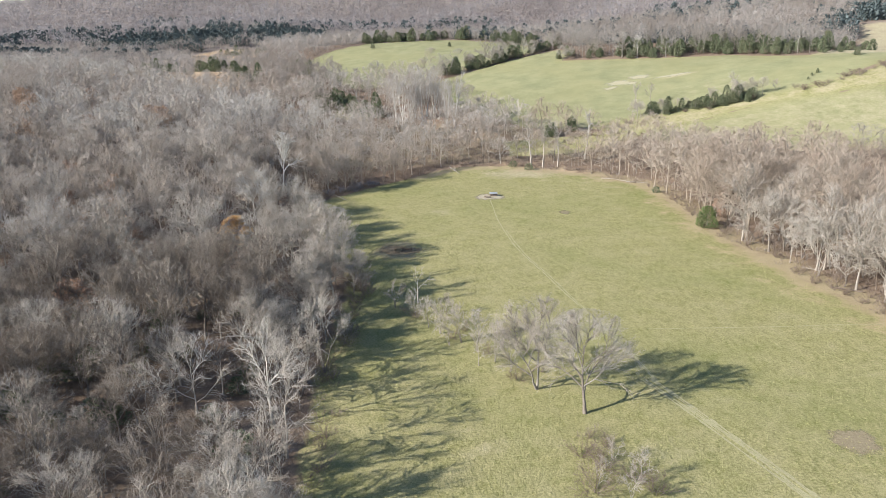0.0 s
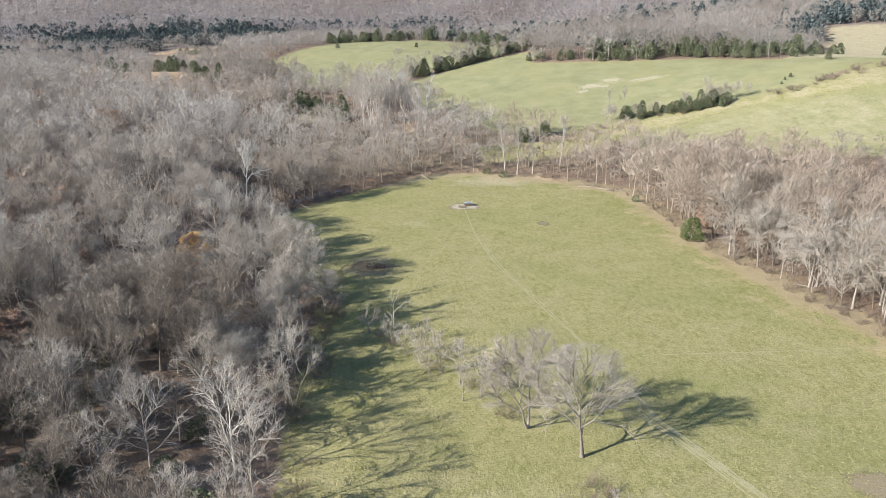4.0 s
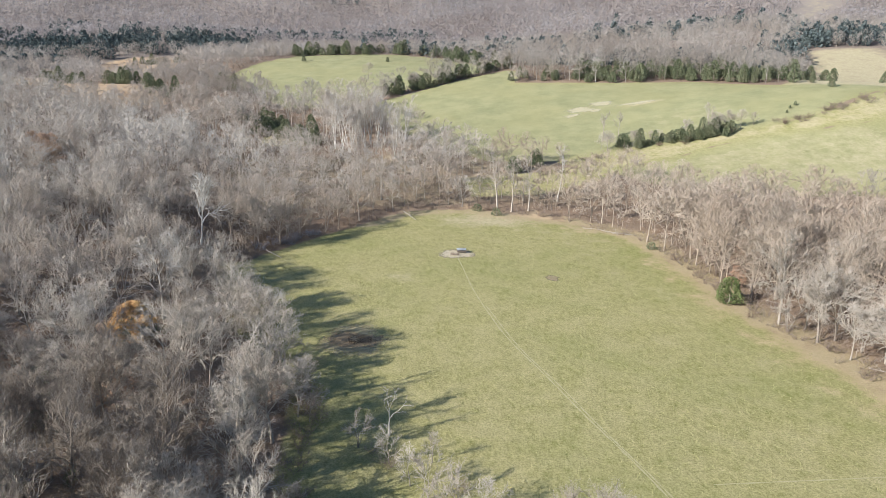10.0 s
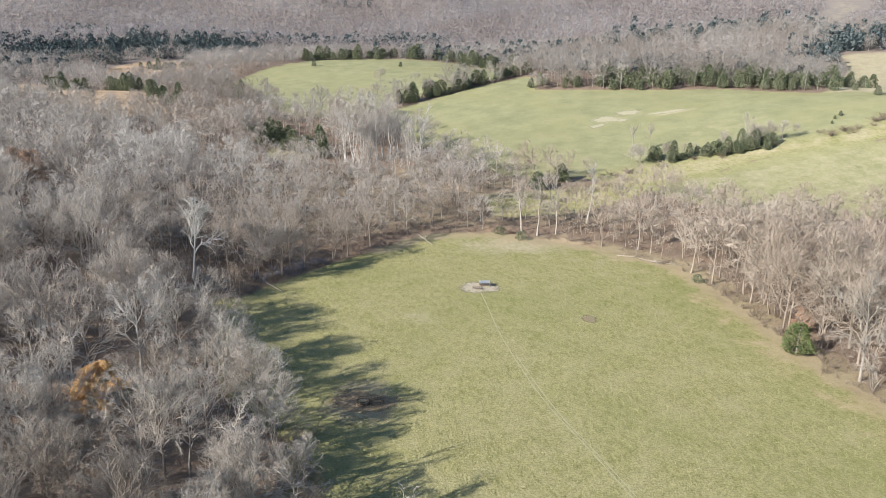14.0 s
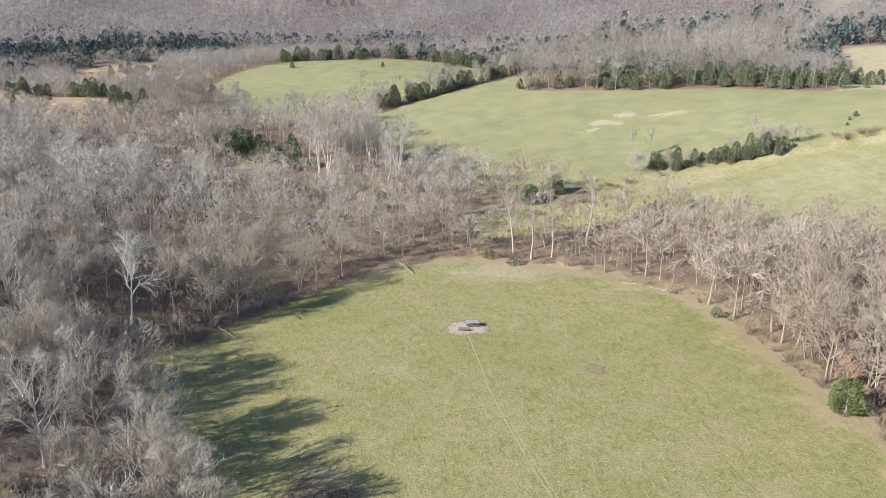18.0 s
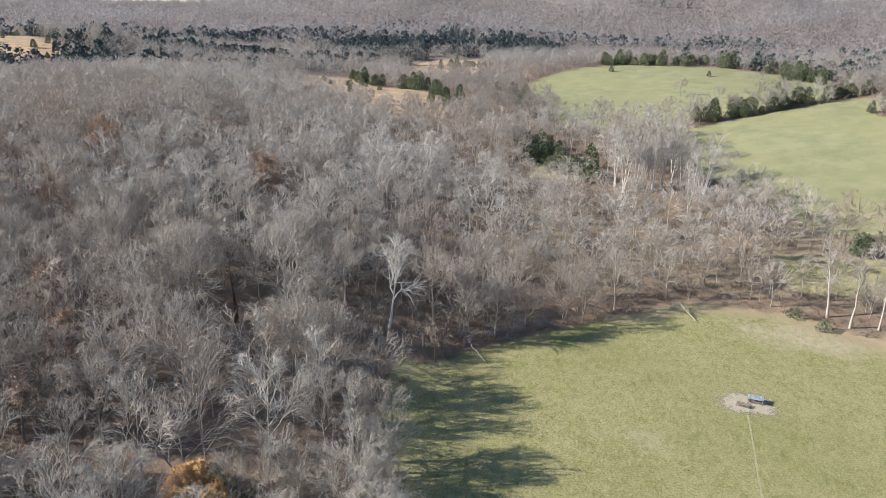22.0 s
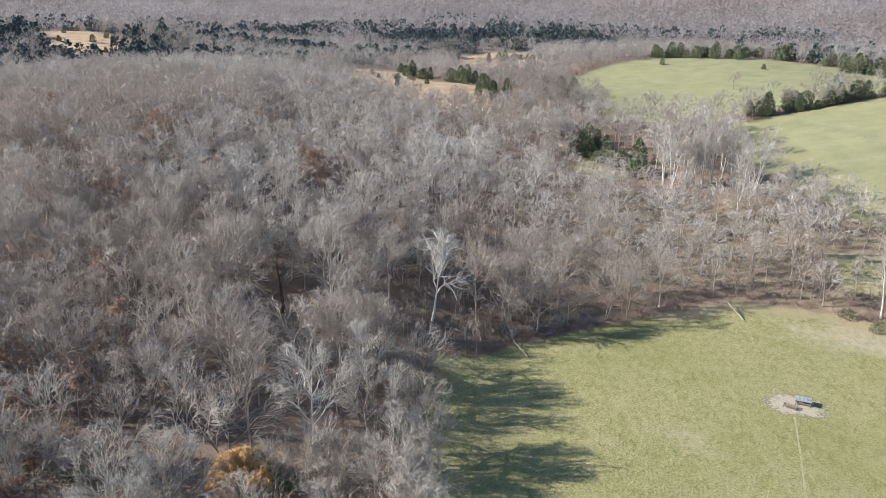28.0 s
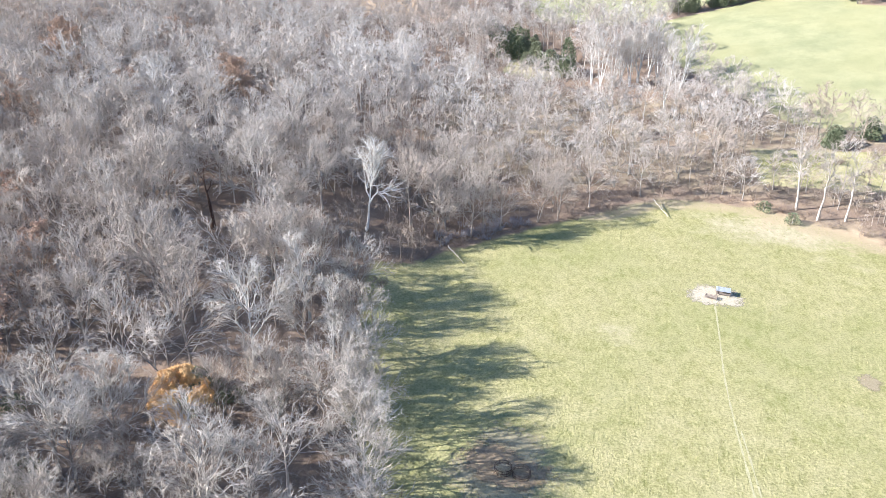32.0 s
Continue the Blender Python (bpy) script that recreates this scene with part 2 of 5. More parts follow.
def height(x, y):
    """The ground's height in metres: a level pasture floor with hills round it."""
    x, y = np.asarray(x, float), np.asarray(y, float)
    s = np.clip((np.hypot(x + 30, y + 130) - 450) / 1050, 0, 1)
    z = 62 * s * s * (3 - 2 * s)
    for cx, cy, rx, ry, h in HILLS:
        z = z + h * np.exp(-(((x - cx) / rx) ** 2) - ((y - cy) / ry) ** 2)
    k = np.clip((np.maximum(np.abs(x) / 58, np.abs(y + 60) / 105) - 0.85) / 0.5, 0, 1)
    return z * k * k * (3 - 2 * k)


PASTURE = ((-49, -400), (-49, -153), (-48, -120), (-43, -84), (-43, -64), (-55, -42), (-60, -5), (-52, 8), (-36, 24), (-7, 47),
           (15, 46), (40, 27), (54, 5), (53, -27), (51, -55), (54, -92), (58, -114), (60, -170), (62, -400))
HILL_FIELD = ((6, 168), (2, 226), (47, 249), (92, 271), (98, 255), (83, 227), (126, 207), (173, 188), (196, 146), (225, 170),
              (260, 150), (230, 112), (175, 91), (126, 97), (94, 101), (60, 97), (35, 106))
BACK_FIELD = ((-92, 400), (-66, 452), (-25, 495), (49, 482), (92, 440), (104, 400), (100, 296), (82, 276), (45, 259), (6, 244),
              (-8, 225), (-44, 235), (-66, 300))
NEAR_HILL = ((75, 78), (106, 81), (125, 85), (148, 84), (168, 78), (192, 74), (230, 70), (300, 76), (330, 30), (260, -20), (190, 0), (121, 27), (101, 39), (84, 58))
GLADE = ((18, 60), (45, 60), (80, 74), (74, 88), (40, 84), (20, 84))
MEADOW = ((-54, 190), (-36, 174), (-30, 156), (-40, 140), (-56, 148))
SAND_NEAR = ((-268, 440), (-222, 436), (-122, 294), (-106, 240), (-128, 226), (-165, 256), (-232, 358))
GULLY = ((60, 97), (94, 101), (126, 97), (175, 91), (195, 96), (230, 112), (290, 105), (300, 76), (230, 70), (192, 74), (168, 78), (148, 84), (125, 85), (106, 81), (75, 78))
SAND_MID = ((-216, 611), (-159, 640), (-118, 560), (-132, 462), (-178, 442))
SAND_FAR = ((-661, 575), (-482, 418), (-398, 372), (-424, 312), (-525, 400))
SAND_HIGH = ((498, 576), (596, 690), (640, 660), (489, 523))
SAND_TOP = ((196, 146), (230, 185), (300, 260), (380, 380), (440, 375), (430, 260), (340, 160), (230, 112))


def depth_in(poly, x, y):
    """Metres from the outline of poly, positive inside."""
    x, y = np.asarray(x, float), np.asarray(y, float)
    best = np.full(x.shape, 1e9)
    inside = np.zeros(x.shape, bool)
    for (ax, ay), (bx, by) in zip(poly, poly[1:] + poly[:1]):
        dx, dy = bx - ax, by - ay
        t = np.clip(((x - ax) * dx + (y - ay) * dy) / (dx * dx + dy * dy), 0, 1)
        best = np.minimum(best, np.hypot(x - ax - t * dx, y - ay - t * dy))
        if dy:
            inside ^= ((ay > y) != (by > y)) & (x < ax + (y - ay) * dx / dy)
    return np.where(inside, best, -best)


def soft(d, w):
    return np.clip(0.5 + d / (2 * w), 0, 1)


def steps(low, a, b, high, fine, grow):
    """Grid lines: even from a to b, then wider and wider out to low and high."""
    mid = list(np.arange(a, b + fine / 2, fine))
    d, left, right = fine, [], []
    while a - sum(left) > low:
        d *= grow
        left.append(d)
    d = fine
    while b + sum(right) < high:
        d *= grow
        right.append(d)
    return np.array(list(a - np.cumsum(left))[::-1] + mid + list(b + np.cumsum(right)))


def mesh_of(name, verts, faces, material, tint=None):
    """A mesh from arrays: verts (n, 3), faces (m, 3) or (m, 4)."""
    verts, faces = np.asarray(verts, np.float32), np.asarray(faces, np.int32)
    me = bpy.data.meshes.new(name)
    n, k = len(faces), faces.shape[1]
    me.vertices.add(len(verts))
    me.vertices.foreach_set("co", verts.ravel())
    me.loops.add(n * k)
    me.loops.foreach_set("vertex_index", faces.ravel())
    me.polygons.add(n)
    me.polygons.foreach_set("loop_start", np.arange(0, n * k, k, dtype=np.int32))
    if tint is not None:
        me.attributes.new("tint", "FLOAT", "POINT").data.foreach_set("value", np.asarray(tint, np.float32))
    me.materials.append(material)
    me.update(calc_edges=True)
    return me


def build_ground():
    xs = steps(-4200, -130, 180, 4200, 2.5, 1.075)
    ys = steps(-2500, -240, 300, 4300, 2.5, 1.07)
    gx, gy = np.meshgrid(xs, ys)
    x, y = gx.ravel(), gy.ravel()
    rng = np.random.default_rng(3)
    z = height(x, y) + rng.normal(0, 0.006, x.shape)
    nx = len(xs)
    i = np.arange(len(ys) - 1)[:, None] * nx + np.arange(nx - 1)[None]
    i = i.ravel()
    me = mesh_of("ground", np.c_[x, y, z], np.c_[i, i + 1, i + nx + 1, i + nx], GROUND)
    grass = np.maximum.reduce([soft(depth_in(p, x, y) + 4.0 * (p is PASTURE) * (x < 0) * (y < 0), 3.0) for p in (PASTURE, HILL_FIELD, BACK_FIELD, NEAR_HILL, GLADE, MEADOW, GULLY)])
    straw = np.maximum(soft(depth_in(SAND_TOP, x, y), 6.0) * 0.85, soft(depth_in(SAND_HIGH, x, y), 12.0) * 0.5)
    sedge = np.maximum.reduce([soft(depth_in(p, x, y), 6.0) for p in (SAND_NEAR, SAND_MID, SAND_FAR)])
    lush = np.maximum.reduce([soft(depth_in(p, x, y), 6.0) for p in (HILL_FIELD, BACK_FIELD)])
    lush = np.maximum(lush, soft(depth_in(NEAR_HILL, x, y), 6.0) * 0.75)
    d = depth_in(PASTURE, x, y)
    east = (x > 8) | (y > 30)
    rim = np.exp(-(((d + np.where(x > 40, 2.5, -2.0)) / np.where(x > 40, 7.5, 4.0)) ** 2)) * np.where(east, 0.8, 0.12)
    straw = np.maximum(straw, soft(depth_in(NEAR_HILL, x, y), 8.0) * 0.5)
    straw = np.maximum(straw, soft(depth_in(MEADOW, x, y), 8.0) * 0.85)
    straw = np.maximum(straw, soft(depth_in(GULLY, x, y), 4.0) * 0.55)
    straw = np.maximum(straw, (d > 0) * (0.14 + 0.2 * np.clip(x / 45, 0, 1) + 0.16 * np.clip((y + 15) / 50, 0, 1)))
    straw = np.maximum(straw, soft(depth_in(GLADE, x, y), 8.0) * 0.4)
    creek = np.clip((y - 30) / 25, 0, 1) * np.clip((150 - y) / 30, 0, 1) * np.clip((x + 85) / 20, 0, 1) * np.clip((85 - x) / 25, 0, 1)
    straw = np.maximum(straw, creek * 0.5)
    sedge = np.maximum(sedge, 0.56 * np.exp(-(((d + 1) / 7) ** 2)) * (x > 5) * (y > -150))
    for cx, cy, rx, ry, a in ((0, -152, 20, 9, 0.42), (-27, -148, 12, 14, 0.38), (16, -138, 10, 7, 0.42), (-38, -118, 7, 22, 0.35), (24, -153, 6, 5, 0.5), (18, -24, 3, 2.5, 0.2), (-20, -18, 5, 6, 0.6), (-11, -96, 5, 3, 0.45), (2, -136, 9, 5, 0.4),
                              (98, 164, 9, 3.5, 0.75), (111, 167, 8, 3, 0.8), (92, 157, 5, 2.5, 0.6), (130, 158, 16, 3.5, 0.7), (140, 128, 40, 16, 0.45), (25, 330, 40, 18, 0.45), (-20, 420, 50, 16, 0.35), (45, 215, 30, 10, 0.35), (150, 190, 30, 8, 0.3), (20, 34, 26, 12, 0.85), (-33, 15, 14, 7, 0.3)):
        straw = np.maximum(straw, a * np.exp(-(((x - cx) / rx) ** 2) - ((y - cy) / ry) ** 2))
    soil = rim
    sedge = np.maximum(sedge, 0.5 * np.exp(-(((x - 26) / 26) ** 2) - ((y - 37) / 9) ** 2))
    sedge = np.maximum(sedge, 0.4 * np.exp(-(((d - 6) / 7) ** 2)) * (x > 12) * (y > -150))
    for cx, cy, rx, ry, a in ((24, -153, 3, 2.5, 0.6), (-36, -55, 7, 4, 0.6), (60, -112, 9, 6, 0.5)):
        soil = np.maximum(soil, a * np.exp(-(((x - cx) / rx) ** 2) - ((y - cy) / ry) ** 2))
    for name, value in (("grass", grass), ("straw", straw), ("soil", soil), ("lush", lush), ("sedge", sedge), ("far_off", np.clip((np.hypot(x, y) - 420) / 300, 0, 1))):
        me.attributes.new(name, "FLOAT", "POINT").data.foreach_set("value", value.astype(np.float32))
    for p in me.polygons:
        p.use_smooth = True
    return tagged(new("ground", me), "rolling green pasture and brown leaf-littered woodland floor", "ground", kind="structure")


build_ground()

# ---------------------------------------------------------------- how trees are grown
UP = np.array((0.0, 0.0, 1.0))


def unit(v):
    return v / np.maximum(np.linalg.norm(v, axis=-1, keepdims=True), 1e-9)


def across(d, rng):
    """Random unit vectors at right angles to d."""
    return unit(np.cross(d, rng.normal(size=d.shape)))


def tubes(a, b, ra, rb, sides):
    """Tapered prisms from points a to points b, as triangles."""
    n = len(a)
    d = unit(b - a)
    ref = np.where(np.abs(d[:, 2:3]) > 0.9, np.array((1.0, 0, 0)), UP)
    u = unit(np.cross(d, ref))
    v = np.cross(d, u)
    ang = np.arange(sides) * 2 * np.pi / sides
    ring = u[:, None] * np.cos(ang)[None, :, None] + v[:, None] * np.sin(ang)[None, :, None]
    low = a[:, None] + ring * ra[:, None, None]
    top = b[:, None] + ring * rb[:, None, None]
    verts = np.concatenate([low, top], 1).reshape(-1, 3)
    j = np.arange(sides)
    k = (j + 1) % sides
    one = np.concatenate([np.c_[j, k, k + sides], np.c_[j, k + sides, j + sides]])
    faces = (np.arange(n)[:, None, None] * 2 * sides + one[None]).reshape(-1, 3)
    return verts, faces


def slivers(a, d, length, width, rng, heart=None, loose=0.6):
    """Thin tapering twigs; with a heart their broad side is turned away from it."""
    if heart is None:
        p = across(d, rng) * (width / 2)[:, None]
    else:
        out = unit(a + d * length[:, None] * 0.5 - heart) + rng.normal(0, loose, a.shape)
        p = unit(np.cross(d, out)) * (width / 2)[:, None]
    verts = np.stack([a - p, a + p, a + d * length[:, None]], 1).reshape(-1, 3)
    return verts, np.arange(len(a) * 3).reshape(-1, 3)


def joined(parts):
    verts, faces, base = [], [], 0
    for v, f in parts:
        verts.append(v)
        faces.append(f + base)
        base += len(v)
    return np.concatenate(verts), np.concatenate(faces)


def offshoots(a, d, length, per, rng, spread, lift, low=0.25, ratio=(0.35, 0.6), heart=None, pull=0.0):
    """Side shoots on straight branches: their starts, ways and lengths."""
    n = len(a)
    i = np.repeat(np.arange(n), per)
    t = rng.uniform(low, 1.0, len(i))
    start = a[i] + d[i] * (length[i] * t)[:, None]
    way = d[i] + across(d[i], rng) * rng.uniform(0.6, 1.3, len(i))[:, None] * spread + UP * lift
    if heart is not None:
        way = way + unit(start - heart) * pull
    way = unit(way)
    size = length[i] * rng.uniform(ratio[0], ratio[1], len(i)) * (1.15 - 0.5 * t)
    return start, way, size


def grow(seed, tall, wide, limbs=9, subs=6, shoots=6, twigs=4, clear=0.35, fork=1, rise=0.55, width=0.035, thick=0.018, sides=6, pieces=3, stout=1.0, dome=1.08):
    """A bare tree at the origin: triangles of its trunk, its limbs and its twigs."""
    rng = np.random.default_rng(seed)
    trunk, limb, twig = [], [], []
    starts, ways, sizes, radii = [], [], [], []
    base_r = tall * thick
    for f in range(fork):
        lean = rng.normal(0, 0.05 + 0.12 * (fork > 1), 2)
        n = 6
        h = np.linspace(0, tall * (0.68 if fork == 1 else rng.uniform(0.5, 0.68)), n + 1)
        bend = np.cumsum(rng.normal(0, 0.02 * tall / n * 2, (n + 1, 2)), 0)
        bend -= bend[0]
        p = np.c_[lean[0] * h + bend[:, 0], lean[1] * h + bend[:, 1], h - 0.25 * (h == 0)]
        r = base_r * (1 - 0.88 * np.linspace(0, 1, n + 1)) * (1 if fork == 1 else 0.7)
        r[0] *= 1.3
        trunk.append(tubes(p[:-1], p[1:], r[:-1], r[1:], sides))
        count = max(3, limbs // fork)
        for j in range(count):
            t = clear + (1 - clear) * (j + rng.uniform(0, 0.8)) / count
            q = t * n
            i = min(int(q), n - 1)
            s = p[i] + (p[i + 1] - p[i]) * (q - i)
            a = j * 2.4 + f * 1.7 + rng.normal(0, 0.4)
            out = 1.05 - 0.5 * t
            w = unit(np.array((math.cos(a) * out, math.sin(a) * out, rise * (0.55 + 0.9 * t))))
            starts.append(s)
            ways.append(w)
            sizes.append(wide * rng.uniform(0.8, 1.15) * (1.15 - 0.35 * t))
            radii.append(base_r * (0.5 - 0.33 * t) * stout)
    a, d, length, r = np.array(starts), np.array(ways), np.array(sizes), np.array(radii)
    heart = np.array((0.0, 0.0, tall * 0.42))
    # limbs wind upward in four pieces
    p, w, seg = a, d, length / 4
    ends = []
    for j in range(4):
        q = p + w * seg[:, None]
        limb.append((np.arange(len(p)), tubes(p, q, r * (1 - 0.22 * j), r * (1 - 0.22 * (j + 1)), 4), 8, 8))
        ends.append((p, w))
        p = q
        w = unit(w + rng.normal(0, 0.3, w.shape) + UP * 0.06 * rise)
    la = np.concatenate([e[0] for e in ends[1:]])
    ld = np.concatenate([e[1] for e in ends[1:]])
    ll = np.tile(seg, 3)
    i = np.repeat(np.arange(len(la)), max(1, subs // 3))
    sa, sd, sl = offshoots(la, ld, ll, max(1, subs // 3), rng, 1.0, 0.05, 0.0, (1.6, 2.7), heart, 0.35)
    owner = np.tile(np.arange(len(seg)), 3)[i]
    sr = np.full(len(sa), 0.056 * tall / 16) * stout ** 0.5
    ba, bd = [], []
    pa, pw = sa, sd
    for j in range(pieces):
        q = pa + pw * (sl / pieces)[:, None]
        limb.append((owner, tubes(pa, q, sr * (1 - 0.75 * j / pieces), sr * (1 - 0.75 * (j + 1) / pieces), 3), 6, 6))
        ba.append(pa)
        bd.append(pw)
        pa = q
        pw = unit(pw + rng.normal(0, 0.3, pw.shape) + unit(pa - heart) * 0.1)
    ba = np.concatenate([*ba, p])
    bd = np.concatenate([*bd, w])
    bl = np.concatenate([np.tile(sl / pieces, pieces), seg])
    ca, cd, cl = offshoots(ba, bd, bl, max(1, shoots // pieces), rng, 1.0, 0.05, 0.05, (1.0, 1.7), heart, 0.45)
    cl = np.clip(cl, 0.7, 3.0)
    twig.append(slivers(ca, cd, cl, np.full(len(ca), width * 1.8), rng, heart))
    if twigs:
        ta, td, tl = offshoots(ca, cd, cl, twigs, rng, 1.0, 0.06, 0.1, (0.4, 0.85), heart, 0.45)
        twig.append(slivers(ta, td, np.clip(tl, 0.35, 1.35), np.full(len(ta), width), rng, heart))
    boughs = [one_limb(limb, j) for j in range(len(seg))]
    crown = joined(twig)
    if dome:
        size = (wide * dome, tall * 0.56)
        boughs = [(domed(v, heart, *size), f) for v, f in boughs]
        crown = (domed(crown[0], heart, *size), crown[1])
    return joined(trunk), boughs, crown


def one_limb(pieces, j):
    """The triangles of limb j alone, picked out of all the tubes."""
    found = []
    for owner, (v, f), nv, nf in pieces:
        k = np.nonzero(owner == j)[0]
        if len(k):
            verts = v.reshape(-1, nv, 3)[k].reshape(-1, 3)
            faces = f.reshape(-1, nf, 3)[k] - (k * nv)[:, None, None] + (np.arange(len(k)) * nv)[:, None, None]
            found.append((verts, faces.reshape(-1, 3)))
    return joined(found)


def domed(v, heart, reach_out, reach_up):
    """Points drawn in to a rounded crown about the heart."""
    q = (v - heart) / np.array((reach_out, reach_out, reach_up))
    far = np.linalg.norm(q, axis=1)
    k = np.where(far > 0.78, (0.78 + 0.26 * np.tanh((far - 0.78) / 0.26)) / np.maximum(far, 1e-6), 1.0)
    k = np.where(v[:, 2] < heart[2] * 0.5, 1.0, k)
    return heart + (v - heart) * k[:, None]


def whole(grown):
    return joined([grown[0], *grown[1], grown[2]])


def part(name, mesh, parent, label=""):
    """One mesh object under a thing or under a part."""
    ob = new(name, mesh)
    ob.parent = parent
    return tagged(ob, label)


def thing(name, x, y, label, category, group="", z=None):
    ob = new(name)
    ob.empty_display_size = 0.5
    ob.location = (x, y, float(height(x, y)) if z is None else z)
    return tagged(ob, label, category, group)


def solid(name, bm, material):
    me = bpy.data.meshes.new(name)
    bm.to_mesh(me)
    bm.free()
    me.materials.append(material)
    return me


def tree_meshes(name, grown, woody, twiggy, limby=None):
    (tv, tf), limbs, (wv, wf) = grown
    return [("trunk", mesh_of(name + "_trunk", tv, tf, woody)), ("crown", mesh_of(name + "_crown", wv, wf, twiggy))] + [
        ("limb", mesh_of(name + "_limb", v, f, limby or woody)) for v, f in limbs]


def plant(meshes, x, y, turn, scale, label, group, name="bare_tree", category="tree", stretch=1.0, lean=0.0, sink=0.0):
    ob = thing(name, x, y, label, category, group)
    ob.location.z -= sink
    ob.rotation_euler = (lean, 0, turn)
    ob.scale = (scale, scale, scale * stretch)
    stem = None
    for n, me in meshes:
        piece = part(n, me, stem if n in ("limb", "branchwork") else ob)
        stem = piece if n == "trunk" else stem
    return ob


def leaves_on(seed, grown, count, size, low=0.0):
    """Leaf pieces hung along the twigs of a grown tree."""
    rng = np.random.default_rng(seed)
    v, f = grown[2]
    i = rng.integers(0, len(f), count)
    t = rng.uniform(0.1, 1.0, count)[:, None]
    p = v[f[i, 0]] * (1 - t) + v[f[i, 2]] * t + rng.normal(0, 0.12, (count, 3))
    u = unit(rng.normal(size=(count, 3))) * size
    w = across(u, rng) * size * 0.8
    verts = np.stack([p - u, p + w, p + u, p - w], 1).reshape(-1, 3)
    return verts, np.arange(count * 4).reshape(-1, 4)


# ---------------------------------------------------------------- where trees stand
OPEN = (GULLY, PASTURE, HILL_FIELD, BACK_FIELD, NEAR_HILL, GLADE, MEADOW, SAND_NEAR, SAND_MID, SAND_FAR, SAND_TOP, SAND_HIGH)


def openness(x, y):
    return np.maximum.reduce([depth_in(p, x, y) for p in OPEN])


def scatter(seed, spacing, x0, x1, y0, y1, jitter=0.42):
    rng = np.random.default_rng(seed)
    gx, gy = np.meshgrid(np.arange(x0, x1, spacing), np.arange(y0, y1, spacing))
    gx = gx + (np.arange(gx.shape[0]) % 2)[:, None] * spacing / 2
    x = gx.ravel() + rng.uniform(-jitter, jitter, gx.size) * spacing
    y = gy.ravel() + rng.uniform(-jitter, jitter, gy.size) * spacing
    return x, y


def reach(x, y):
    """Metres and degrees (clockwise from +y) from the end of the flight."""
    return np.hypot(x + 30, y + 128), np.degrees(np.arctan2(x + 30, y + 128))


# Western stands are thickened to stand in for shade on that hillside.
CEDAR_STANDS = (  # line, half-width, density
    (((-432, 272), (-367, 328), (-341, 330), (-284, 345)), 24, 1.0), (((-530, 350), (-440, 290), (-415, 310)), 55, 0.8), (((-422, 426), (-330, 500)), 42, 0.75), (((-330, 500), (-270, 560), (-225, 640)), 30, 0.55),
    (((-600, 625), (-497, 636), (-408, 747), (-347, 764)), 45, 0.7), (((-300, 690), (-278, 661), (-243, 673), (-199, 690), (-148, 688), (-110, 700)), 30, 1.3),
    (((-720, 560), (-640, 500), (-530, 420)), 45, 0.7), (((-315, 892), (-200, 860), (-60, 840), (120, 820)), 30, 0.35),
    (((96, 520), (150, 430), (200, 330), (240, 240)), 40, 0.4), (((330, 330), (420, 400), (480, 430)), 28, 0.8), (((160, 640), (330, 620), (480, 560)), 50, 0.25),
)


def beside(points, x, y):
    """Metres from a line of points."""
    best = np.full(x.shape, 1e9)
    for (ax, ay), (bx, by) in zip(points, points[1:]):
        dx, dy = bx - ax, by - ay
        t = np.clip(((x - ax) * dx + (y - ay) * dy) / (dx * dx + dy * dy), 0, 1)
        best = np.minimum(best, np.hypot(x - ax - t * dx, y - ay - t * dy))
    return best


def stands(x, y):
    """How thickly cedars stand among the far woods."""
    clump = np.array([noise.noise((px / 60, py / 60, 4.2)) for px, py in zip(x, y)])
    return np.maximum.reduce([thick * np.exp(-((beside(line, x, y) / wide) ** 2)) for line, wide, thick in CEDAR_STANDS]) * (1 + 1.2 * clump)


# room is kept for the trees that stand out, towards camera and sun too
CLEARINGS = ((-109, -35, 4.5), (-61, -38, 3), (-73.8, -58, 4.5), (-78, -56, 4.5), (-74, -63, 3.5), (-68.5, 8, 10), (-65, 0, 9.5), (-62, -7, 8), (-86, -58, 4), (-71, -43, 7), (-68, -28, 5.5), (-69, -64, 5.5), (-117, 58, 7), (-121, 63, 6), (-163, 54, 7), (-168, 60, 6), (-160, 48, 6), (-113, 51, 5), (-156, 46, 5), (-57.5, -138, 6.5), (-69, -135, 5.5), (-61, -146, 5), (-58, -64, 7), (-95, -5, 5), (-91, -12, 4),
             (51.5, -48.5, 5), (23.5, 46.5, 5), (27, 39.5, 5), (33, 42, 5), (46, 50, 5), (67.5, -58, 5), (80, -26, 5), (-101, -55, 5), (-88, -48, 5),
             (-17, 126, 12), (-18, 138, 12), (-4, 148, 6), (-45, 165, 8), (-38, 148, 7), (-27, 144, 7), (-42, 138, 8), (-34, 136, 7))


def room(x, y):
    ok = np.ones(np.shape(x), bool)
    for cx, cy, r in CLEARINGS:
        ok &= np.hypot(x - cx, y - cy) > r
    return ok


def creekside(x, y):
    """The thin wood along the creek behind the pasture."""
    return (y > 28) & (y < 150) & (x > -80) & (x < 70)


def lowness(x, y):
    """How much lower trees stay along the creek and beside the knoll."""
    return np.where((x > 52) & (x < 92) & (y > -110) & (y < 5), 1.22, np.where((x > 52) & (y > -110) & (y < 60), 0.76, np.where(creekside(x, y), 0.86, 1.0)))


